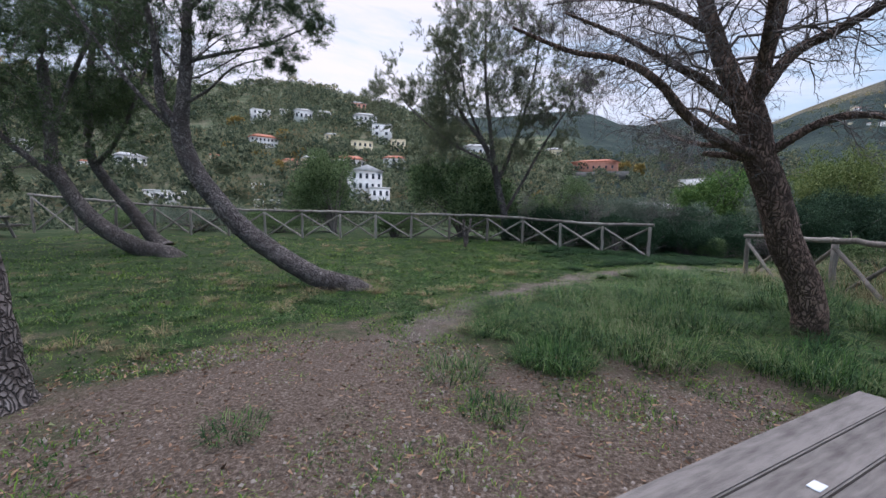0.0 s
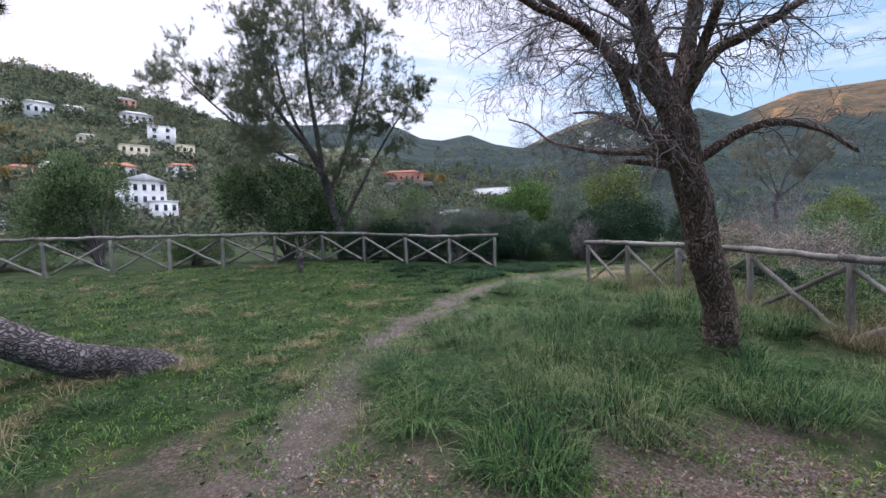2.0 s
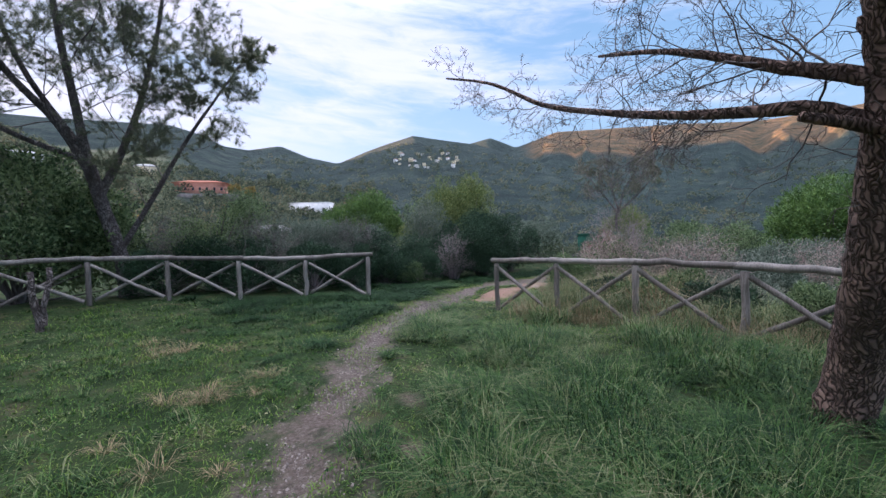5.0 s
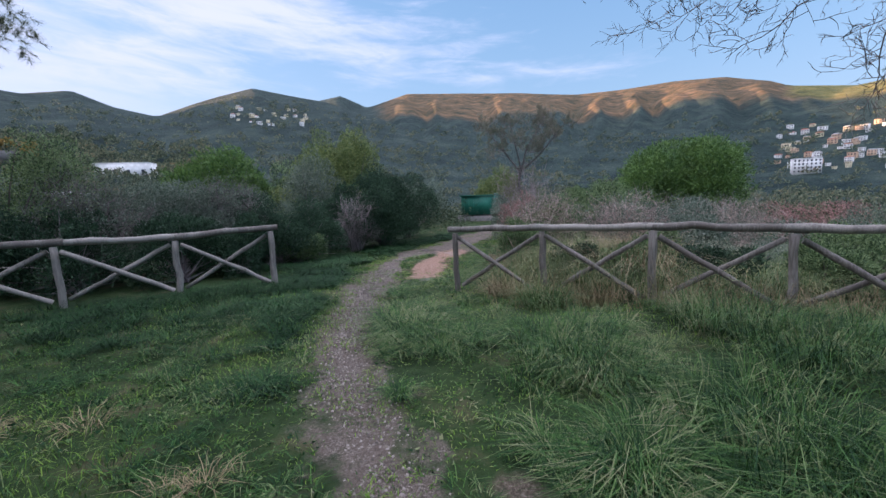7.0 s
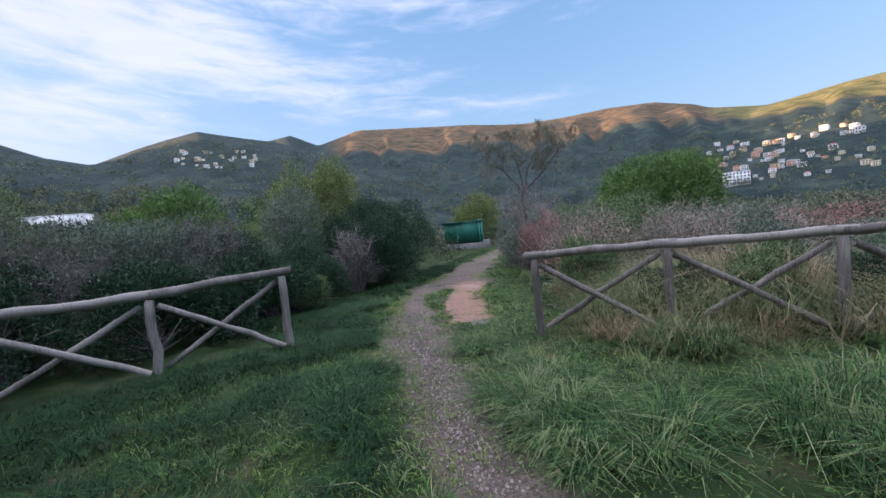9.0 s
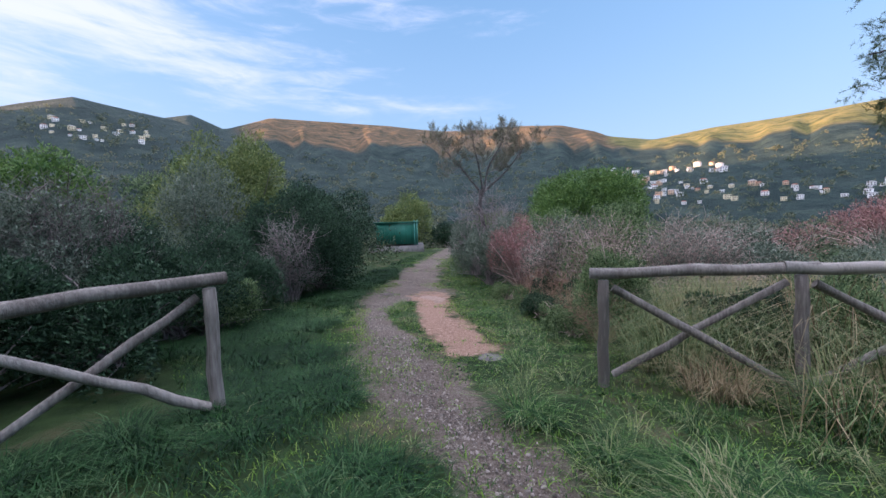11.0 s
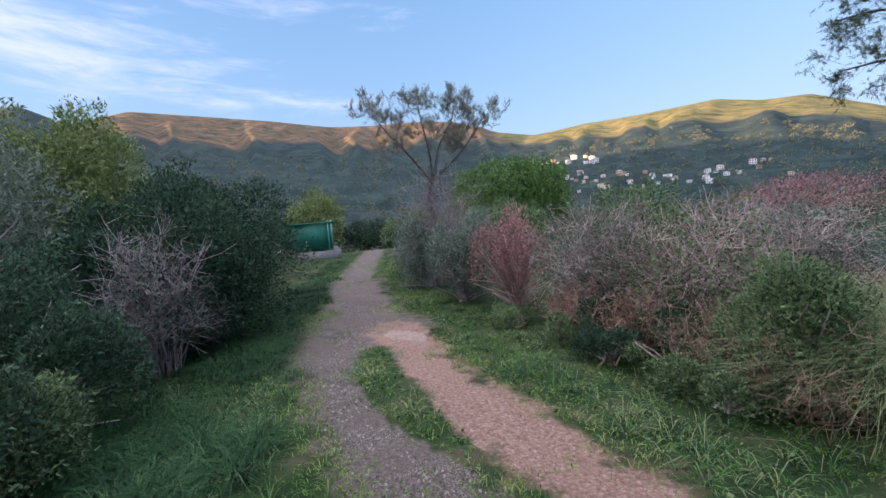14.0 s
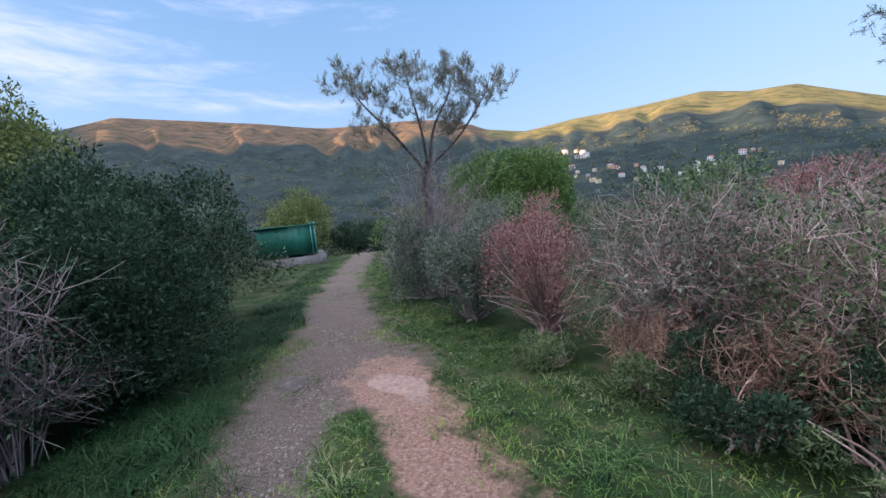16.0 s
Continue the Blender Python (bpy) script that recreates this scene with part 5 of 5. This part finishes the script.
tagged(part("woodland", wood_trees(4600, -70, 40, 72, 390, 2.9, 66, 0.6), M_FOREST), "mixed dark woods and olive trees covering the hillside", "woods", kind="stuff")
tagged(part("woodland", wood_trees(5200, 24, 150, 55, 620, 2.0, 34), M_FOREST), "dark green woods in the valley", "woods", kind="stuff")
for q, (az, el) in enumerate([(-20.6, 5.9), (-25, 5.4), (-23.2, 4.0), (22.8, 5.0), (25, 4.6), (12.0, 1.5), (-22, 8.0), (-27, 9.0), (-28.5, 6.0)]):
    x, y, z, r = far_spot(az, el)
    bush("autumn_tree", "small tree with yellow-orange autumn leaves", 6, (x, y), (0.018 * r, 0.018 * r, 0.026 * r), M_YELLOW, 900, 0.006 * r, 0.003 * r, 300 + q, group="autumn trees", category="tree", twigs=12)

# scrub that fills the slopes round the clearing
rng = np.random.default_rng(12)


def scrub(n, az_lo, az_hi, r_lo, r_hi, h, per, leaf_size):
    g = Geo()
    az = np.radians(rng.uniform(az_lo, az_hi, n))
    r = np.sqrt(rng.uniform(r_lo ** 2, r_hi ** 2, n))
    x, y = CX + r * np.sin(az), CY + r * np.cos(az)
    keep = (path_near(x, y) < 0.02) & (np.abs(y - np.interp(x, PATH_LINE[:, 0], PATH_LINE[:, 1])) > 2.6)
    keep &= ~((np.abs(x - 26.5) < 3.2) & (np.abs(y - 14.4) < 2.6))
    x, y = x[keep], y[keep]
    m_ = len(x)
    s = h * rng.uniform(0.6, 1.2, m_)
    z = land_z(x, y)
    idx = np.repeat(np.arange(m_), per)
    d = unit(rng.standard_normal((m_ * per, 3)))
    d[:, 2] = np.abs(d[:, 2])
    wob = 1 + 0.25 * np.sin(d[:, 0] * 8 + idx) * np.sin(d[:, 1] * 7 + idx * 1.7)
    p = np.stack([x, y, z], 1)[idx] + d * (s[idx] * rng.uniform(0.7, 1.05, m_ * per) * wob)[:, None] * np.array([1.15, 1.15, 1.0])
    leaves(g, p, d + rng.normal(0, 0.9, p.shape), leaf_size * rng.uniform(0.6, 1.4, m_ * per), leaf_size * 0.45)
    return g


M_SCRUB = mat("mixed_scrub_leaves", (0.03, 0.05, 0.022), (0.12, 0.145, 0.075), 0.35, 0.7, 0, c3=(0.24, 0.17, 0.13), island=0.35, glow_through=0.2, big_scale=0.12)
tagged(part("scrub", scrub(230, 22, 88, 17, 42, 1.5, 260, 0.13), M_SCRUB), "mixed green and brown scrub beside the path", "scrub", kind="stuff")
tagged(part("scrub", scrub(300, 92, 165, 13.5, 44, 1.15, 240, 0.12), M_SCRUB), "dry green and brown scrub on the slope", "scrub", kind="stuff")
tagged(part("scrub", scrub(160, -75, 24, 17, 40, 0.9, 200, 0.12), M_SCRUB), "low scrub behind the fence", "scrub", kind="stuff")

# ---- green hut by the path ----
hz = float(land_z(27, 14.6))
hut = thing("hut", "dark green sheet-metal hut with pale trim on a concrete base", "hut", "", (27.2, 14.6, hz))
hut.rotation_euler = (0, 0, radians(8))
g = Geo()
box(g, (-0.3, -0.35, -0.4), (2.6, 2.7, 0.33))
part("base", g, M_CONCRETE, hut)
g = Geo()
box(g, (0.0, 0.0, 0.42), (2.4, 2.3, 1.62))
part("body", g, M_GREEN, hut)
g = Geo()
v = [(-0.1, -0.1, 1.62), (2.5, -0.1, 1.45), (2.5, 2.4, 1.45), (-0.1, 2.4, 1.62), (-0.1, -0.1, 1.68), (2.5, -0.1, 1.51), (2.5, 2.4, 1.51), (-0.1, 2.4, 1.68)]
g.add(v, [(0, 3, 2, 1), (4, 5, 6, 7), (0, 1, 5, 4), (1, 2, 6, 5), (2, 3, 7, 6), (3, 0, 4, 7)])
part("roof", g, M_GREEN, hut)
for yy in (-0.03, 0.12):
    g = Geo()
    box(g, (-0.05, yy, 0.36), (0.03, yy + 0.06, 1.75))
    part("corner_trim", g, M_GREENTRIM, hut)
for q in range(7):
    g = Geo()
    box(g, (-0.015, 0.3 + q * 0.3, 0.42), (0.0, 0.33 + q * 0.3, 1.6))
    part("panel_seam", g, M_GREEN, hut)

# ---- picnic tables ----


def picnic_table(label, at, turn, benches=True):
    t = thing("picnic_table", label, "table", "picnic tables", at)
    t.rotation_euler = (0, 0, radians(turn))
    n = 5
    for q in range(n):
        ob = part("board", bm_mesh("board", bevel_box((2.0, 0.142, 0.042), 0.006), M_TABLE), None, t)
        ob.location = (0, (q - (n - 1) / 2) * 0.15, 0.735)
    for s in (-1, 1) if benches else ():
        for q in range(2):
            ob = part("bench_board", bm_mesh("bench_board", bevel_box((2.0, 0.14, 0.042), 0.006), M_TABLE), None, t)
            ob.location = (0, s * (0.66 + q * 0.15), 0.44)
    for s in (-0.7, 0.7):
        for k in (-1, 1):
            g = Geo()
            tube(g, [(s, k * 0.62, 0.0), (s, k * 0.22, 0.71)], 0.045, 8)
            part("leg", g, M_WOOD, t)
        for z_, half in (((0.40, 0.82), (0.69, 0.36)) if benches else ((0.69, 0.36),)):
            ob = part("crossbar", bm_mesh("crossbar", bevel_box((0.05, 2 * half, 0.055), 0.006), M_TABLE), None, t)
            ob.location = (s + 0.05, 0, z_)
    return t


TABLE_AT = (1.36, 1.44)
picnic_table("weathered grey wooden picnic table on the worn ground", (TABLE_AT[0], TABLE_AT[1], float(near_z(*TABLE_AT))), 28, False)
paper = Geo()
box(paper, (-0.03, -0.018, 0), (0.03, 0.018, 0.003))
pp = part("paper_scrap", paper, M_PAPER)
pp.location = (1.18, 1.47, float(near_z(*TABLE_AT)) + 0.758)
pp.rotation_euler = (0, 0, 0.5)
tagged(pp, "small white scrap of paper lying on the table", "paper")
picnic_table("dark picnic table beside the far end of the fence", gp(-15.4, 14.4), 10)

# ---- forked stake, slab ----
st = thing("stake", "dark forked wooden stake leaning in the grass", "stake", "", gp(0.88, 14.4))
part("stem", pole((0, 0, -0.2), (-0.10, 0, 0.95), 0.06, 0.04, 0.015), M_BARK, st, smooth=True)
part("fork", pole((0.02, 0, 0.1), (0.12, 0.05, 1.0), 0.045, 0.035, 0.02), M_BARK, st, smooth=True)


def rock(name, label, at, size, seed, material, group=""):
    bm = bmesh.new()
    bmesh.ops.create_icosphere(bm, subdivisions=4, radius=1.0)
    for v in bm.verts:
        n = noise.noise(v.co * 1.4 + Vector((seed, 0, 0))) * 0.35 + noise.noise(v.co * 4 + Vector((0, seed, 0))) * 0.12
        v.co = Vector((v.co.x * size[0], v.co.y * size[1], v.co.z * size[2])) * (1 + n)
    ob = new(name, bm_mesh(name, bm, material))
    ob.location = at
    return tagged(ob, label, "rock", group)


x, y = 8.2, 11.18
rock("rock", "flat grey rock slab set in the grass by the path", (x, y, float(near_z(x, y)) - 0.01), (0.52, 0.26, 0.022), 3, M_SLAB)
rock("rock", "pale bare rock surfacing in the path", (12.5, 12.42, float(near_z(12.5, 12.42)) - 0.014), (0.6, 0.32, 0.022), 5, M_PALEROCK)
rock("rock", "pale bare rock surfacing in the path", (13.2, 13.5, float(near_z(13.2, 13.5)) - 0.01), (0.25, 0.18, 0.03), 6, M_STONE)

# ---- loose stones and litter ----
rng = np.random.default_rng(15)


def stones(n, where, lo, hi, flat=0.55):
    """Small angular stones scattered where the function gives their places."""
    x, y = where(n)
    s = lo * (hi / lo) ** (rng.random(len(x)) ** 2.4)
    c = np.array([(-1, -1, -1), (1, -1, -1), (1, 1, -1), (-1, 1, -1), (-0.6, -0.6, 1), (0.6, -0.6, 1), (0.6, 0.6, 1), (-0.6, 0.6, 1)], float)
    v = c[None] * (s[:, None, None] * 0.5) * (1 + rng.normal(0, 0.22, (len(x), 8, 3))) * np.array([1, 0.8, flat])
    a = rng.uniform(0, 6.28, len(x))
    ca, sa_ = np.cos(a)[:, None], np.sin(a)[:, None]
    vx, vy = v[..., 0] * ca - v[..., 1] * sa_, v[..., 0] * sa_ + v[..., 1] * ca
    v = np.stack([vx + x[:, None], vy + y[:, None], v[..., 2] + (near_z(x, y) + s * 0.12)[:, None]], -1)
    f = np.array([(4, 5, 6, 7), (0, 1, 5, 4), (1, 2, 6, 5), (2, 3, 7, 6), (3, 0, 4, 7)])
    g = Geo()
    g.add(v, (np.arange(len(x))[:, None, None] * 8 + f).reshape(-1, 4))
    return g


def on_path(n):
    k = rng.integers(0, len(PATH_LINE) - 2, n)
    t = rng.random(n)[:, None]
    p = PATH_LINE[k] + (PATH_LINE[k + 1] - PATH_LINE[k]) * t
    p = p + rng.normal(0, 0.42, (n, 2)) * PATH_HALF[k][:, None] * 1.1
    return p[:, 0], p[:, 1]


def on_dirt(n):
    a, r = rng.uniform(0, 6.28, n), np.sqrt(rng.random(n))
    return -0.5 + 4.2 * r * np.cos(a), 1.9 + 3.1 * r * np.sin(a)


tagged(part("gravel", stones(22000, on_path, 0.005, 0.024), M_STONE), "loose pale gravel and stones on the path", "gravel", kind="stuff")
tagged(part("gravel", stones(15000, on_dirt, 0.006, 0.03), M_STONE), "loose pale stones on the worn earth", "gravel", kind="stuff")
g = Geo()
x, y = on_dirt(9000)
leaves(g, np.stack([x, y, near_z(x, y) + 0.012], 1), rng.normal(0, 1, (len(x), 3)) * (1, 1, 0.25), rng.uniform(0.02, 0.07, len(x)), rng.uniform(0.006, 0.022, len(x)))
tagged(part("leaf_litter", g, M_LITTER), "dead brown leaves and bark chips on the earth", "litter", kind="stuff")

# ---- grass ----
rng = np.random.default_rng(17)
WALK = np.array([(-0.2, 0.0), (-0.5, 2.5), (-0.3, 5.0), (0.9, 8.4), (2.4, 10.4), (4.4, 12.0), (6.5, 12.7), (8.5, 12.5), (14, 12.9), (22, 13.2)])


def off_walk(x, y):
    p = np.stack([x, y], -1)
    best = np.full(len(x), 99.0)
    for a, b in zip(WALK[:-1], WALK[1:]):
        ab = b - a
        t = np.clip(((p - a) @ ab) / (ab @ ab), 0, 1)
        best = np.minimum(best, np.linalg.norm(p - a - t[:, None] * ab, axis=-1))
    return best


def in_clearing(x, y):
    lf = np.interp(x, [-16, -5.4, 1.8, 6.5, 8, 11, 14, 20, 30], [17.2, 17.1, 16.6, 13.6, 15.0, 15.4, 15.0, 14.8, 14.4])
    rt = np.interp(x, [-16, 6.0, 7.2, 8.2, 10, 14, 20, 30], [-3, -3, -3, 9.6, 9.9, 10.9, 12.0, 12.0])
    return (y < lf) & (y > rt) & (x > -16) & (x < 32)


def lawn(n, height, width, patch, seed_scale, bare_limit=0.5, reach=9.0):
    """Places for blades: dense near the way walked, thinner and coarser away from it."""
    x, y = rng.uniform(-14, 30, n), rng.uniform(-2, 17.2, n)
    d = off_walk(x, y)
    keep = in_clearing(x, y) & (rng.random(n) < 0.10 + 0.9 * np.exp(-d / 3.2))
    b = bare(x, y) + (fbm(x, y, 0.7, 3) - 0.5) * 1.0
    keep &= b < bare_limit
    if patch:
        keep &= fbm(x, y, seed_scale, 3) > patch
    x, y, d = x[keep], y[keep], d[keep]
    far_ = 1 + d / 8.0
    h = height * rng.uniform(0.5, 1.3, len(x)) * (0.5 + 0.8 * fbm(x, y, 1.7, 3)) * (0.35 + 1.3 * fbm(x + 31, y + 7, 0.33, 2))
    return np.stack([x, y, near_z(x, y) - 0.01], 1), h, width * far_ * rng.uniform(0.7, 1.3, len(x))


def rosettes(nc, x0, x1, y0, y1, where, lo, hi, per, width, thin=3.5):
    """Clumps of grass whose blades arch outwards over each other."""
    cx, cy = rng.uniform(x0, x1, nc), rng.uniform(y0, y1, nc)
    cd = off_walk(cx, cy)
    keep = in_clearing(cx, cy) & (rng.random(nc) < 0.15 + np.exp(-cd / thin)) & (bare(cx, cy) < 0.36) & where(cx, cy)
    cx, cy = cx[keep], cy[keep]
    size = lo + (hi - lo) * rng.random(len(cx)) ** 1.8
    a = rng.uniform(0, 6.283, len(cx) * per)
    rad = np.sqrt(rng.random(len(a))) * np.repeat(size, per) * 0.55
    x, y = np.repeat(cx, per) + rad * np.cos(a), np.repeat(cy, per) + rad * np.sin(a)
    tall_ = np.repeat(size, per) * rng.uniform(0.45, 1.15, len(a))
    g = Geo()
    blades(g, np.stack([x, y, near_z(x, y) - 0.01], 1), tall_, width * rng.uniform(0.7, 1.3, len(a)), rng.uniform(1.1, 2.6, len(a)), 0.6, a + rng.normal(0, 0.7, len(a)))
    return g


def scrub_side(x, y):
    """The rough meadow between the path and the sunken fence."""
    return (y < np.interp(x, PATH_LINE[:, 0], PATH_LINE[:, 1]) - 0.45) & (x > 0.6) & (x < 7.6) & (y > 3.4)


def shaded_side(p, soft):
    """Where the long grass towards the scrub, darkened for shade, replaces the lawn."""
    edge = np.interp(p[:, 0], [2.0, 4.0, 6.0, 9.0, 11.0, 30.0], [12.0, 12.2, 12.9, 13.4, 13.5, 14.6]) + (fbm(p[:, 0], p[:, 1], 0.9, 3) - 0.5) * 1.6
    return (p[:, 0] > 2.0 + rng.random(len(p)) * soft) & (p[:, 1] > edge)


g = Geo()
p, h, w = lawn(800000, 0.052, 0.0055, 0, 1, 0.53)
keep = ~shaded_side(p, 4.0) | (rng.random(len(p)) < 0.25)
p, h, w = p[keep], h[keep], w[keep]
blades(g, p, h, w, rng.uniform(0.4, 2.2, len(p)))
tagged(part("grass", g, M_GRASS), "short green meadow grass with dry blades", "grass", kind="stuff")
tagged(part("grass_clumps", rosettes(600, 0.6, 7.6, 3.4, 11.5, lambda x, y: scrub_side(x, y) & (fbm(x + 5, y + 2, 0.9, 3) > 0.5), 0.12, 0.3, 50, 0.0045, 6.0), M_TALL), "olive and straw-tipped grass among the green clumps", "grass", kind="stuff")
g = Geo()
p, h, w = lawn(160000, 0.10, 0.005, 0.52, 0.7, 0.45)
blades(g, p, h, w, rng.uniform(1.0, 2.4, len(p)))
tagged(part("grass", g, M_TUFT), "longer tufted grass lying over in clumps", "grass", kind="stuff")
# small tufts all over the lawn, mounded clumps on the rough side
tagged(part("grass_clumps", rosettes(11000, -9, 15, 2.5, 16.8, lambda x, y: fbm(x, y, 0.6, 3) > 0.47, 0.06, 0.16, 34, 0.0052), M_TUFT), "small tufts of green grass on the lawn", "grass", kind="stuff")
tagged(part("grass_clumps", rosettes(1000, -9, 2.5, 3.5, 16.5, lambda x, y: fbm(x + 9, y, 1.1, 3) > 0.5, 0.08, 0.2, 60, 0.0045), M_DRYGRASS), "pale tufts of dry grass on the lawn", "grass", kind="stuff")
tagged(part("grass_clumps", rosettes(1300, 0.6, 7.6, 3.4, 11.5, lambda x, y: scrub_side(x, y) & (fbm(x, y, 0.8, 3) > 0.54), 0.12, 0.34, 190, 0.006, 6.0), M_TUFT), "mounded clumps of long grass lying over", "grass", kind="stuff")
# uncut grass towards the scrub side of the path, darkened for shade
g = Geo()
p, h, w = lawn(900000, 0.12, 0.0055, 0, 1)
sel = shaded_side(p, 4.0)
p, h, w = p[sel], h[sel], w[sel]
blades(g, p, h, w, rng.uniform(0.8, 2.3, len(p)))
tagged(part("lush_grass", g, M_SHADED_GRASS), "long green grass towards the scrub, darkened for shade", "grass", kind="stuff")
tagged(part("lush_grass", rosettes(8000, 1.5, 18, 9.5, 16, lambda x, y: (y > np.interp(x, PATH_LINE[:, 0], PATH_LINE[:, 1]) + 0.7) & (fbm(x, y, 0.7, 3) > 0.45) & (x > 2.0 + 4.0 * fbm(x + 3, y, 0.25, 2)), 0.10, 0.24, 60, 0.006, 6.0), M_SHADED_GRASS), "clumps of long green grass near the fence, darkened for shade", "grass", kind="stuff")
# low broad-leaved weeds
g = Geo()
p, h, w = lawn(220000, 0.04, 0.02, 0.47, 0.7, 0.52)
leaves(g, p + np.stack([0 * h, 0 * h, h], 1), rng.normal(0, 1, (len(p), 3)) * (1, 1, 0.45), rng.uniform(0.02, 0.05, len(p)), rng.uniform(0.012, 0.028, len(p)))
tagged(part("weeds", g, M_TUFT), "low clover and broad-leaved weeds in the grass", "weeds", kind="stuff")
# seedlings and grass tufts that stand in the gravel and the worn earth
g = Geo()
p, h, w = lawn(600000, 0.042, 0.006, 0.53, 0.45, 0.88)
blades(g, p, h, w, rng.uniform(0.6, 2.2, len(p)))
tagged(part("grass", g, M_GRASS), "sparse grass growing through gravel and worn earth", "grass", kind="stuff")
# tall dry grass beyond the right fence and round bush feet
def tall(n, x0, x1, y0, y1, height, width):
    x, y = rng.uniform(x0, x1, n), rng.uniform(y0, y1, n)
    keep = (fbm(x, y, 0.9, 3) > 0.44) & (path_near(x, y) < 0.15)
    x, y = x[keep], y[keep]
    return np.stack([x, y, near_z(x, y)], 1), height * rng.uniform(0.5, 1.2, len(x)), width * rng.uniform(0.7, 1.3, len(x))


g = Geo()
p, h, w = tall(22000, 6.6, 11.5, 2.5, 9.3, 0.65, 0.008)
blades(g, p, h, w, rng.uniform(0.5, 1.7, len(p)))
tagged(part("tall_grass", g, M_TALL), "tall green grass beyond the fence", "grass", kind="stuff")
g = Geo()
p, h, w = tall(4000, 6.2, 11, 3.0, 9.4, 0.6, 0.007)
blades(g, p, h, w, rng.uniform(0.4, 1.8, len(p)))
p, h, w = tall(900, 8.3, 13.5, 8.8, 10.0, 0.3, 0.005)
blades(g, p, h, w, rng.uniform(0.4, 1.8, len(p)))
tagged(part("dry_grass", g, M_DRYGRASS), "straw-coloured dry grass beyond the fence", "grass", kind="stuff")


def tussock(label, at, height, spread, n, material, seed, name="grass_tussock", width=0.007):
    global rng
    rng = np.random.default_rng(seed)
    g = Geo()
    a = rng.uniform(0, 6.283, n)
    r = np.sqrt(rng.random(n)) * spread * 0.5
    p = np.stack([r * np.cos(a), r * np.sin(a), np.zeros(n)], 1)
    blades(g, p, height * rng.uniform(0.3, 1.2, n), width * rng.uniform(0.7, 1.3, n), rng.uniform(0.35, 2.1, n), 0.6, a + rng.normal(0, 1.1, n))
    ob = part(name, g, material)
    ob.location = gp(*at)
    return tagged(ob, label, "grass", "grass tussocks")


for q, (x, y, hh, sp) in enumerate([(0.15, 4.1, 0.2, 0.5), (2.21, 6.99, 0.34, 0.7), (3.0, 7.74, 0.26, 0.6), (4.43, 8.05, 0.3, 0.6), (4.04, 6.88, 0.38, 0.9), (3.36, 6.75, 0.4, 0.9), (5.19, 6.22, 0.4, 0.9), (3.12, 6.3, 0.36, 0.9), (2.02, 7.95, 0.16, 0.4), (5.77, 6.74, 0.4, 0.8),
                                    (4.82, 8.31, 0.36, 0.8), (4.15, 8.5, 0.16, 0.4), (4.51, 7.88, 0.3, 0.7), (6.5, 8.7, 0.34, 0.5), (2.6, 5.9, 0.36, 0.9), (1.7, 5.3, 0.3, 0.8), (3.4, 5.6, 0.36, 0.8), (1.2, 4.5, 0.26, 0.7), (3.6, 4.2, 0.32, 0.9), (-1.4, 3.0, 0.1, 0.35), (0.4, 3.4, 0.12, 0.4), (2.3, 4.7, 0.34, 0.9), (5.7, 5.4, 0.36, 0.8)]):
    tussock("bushy green grass tussock with long arching blades", (x, y), hh, sp * 1.2, 1100 if hh > 0.25 else 240, M_TUFT, 400 + q, width=0.006)
for q, (x, y, hh, sp) in enumerate([(6.75, 8.1, 0.4, 0.5), (6.6, 7.0, 0.42, 0.6), (6.3, 5.6, 0.4, 0.6), (7.1, 9.4, 0.36, 0.5), (6.4, 6.3, 0.36, 0.5), (6.0, 4.5, 0.4, 0.6)]):
    tussock("pale dry grass tussock hanging over the fence foot", (x, y), hh, sp, 420, M_DRYGRASS, 470 + q, width=0.005)
for q, (x, y, hh, sp) in enumerate([(8.2, 7.5, 1.15, 1.1), (9.3, 8.0, 1.0, 1.0)]):
    tussock("tall straw-coloured grass clump behind the fence", (x, y), hh, sp, 1100, M_DRYGRASS, 440 + q, width=0.007)
for q, (x, y, hh, sp) in enumerate([(9.0, 9.2, 0.8, 0.8), (8.4, 8.9, 0.9, 0.9), (7.9, 9.5, 0.5, 0.6), (8.2, 8.1, 1.0, 1.0), (8.9, 8.5, 1.05, 1.0), (7.7, 7.2, 0.8, 0.8), (7.6, 5.9, 0.8, 0.8), (9.6, 8.6, 1.0, 0.9)]):
    tussock("tall green grass clump with arching blades by the path", (x, y), hh, sp, 1100, M_TALL, 450 + q, width=0.005)
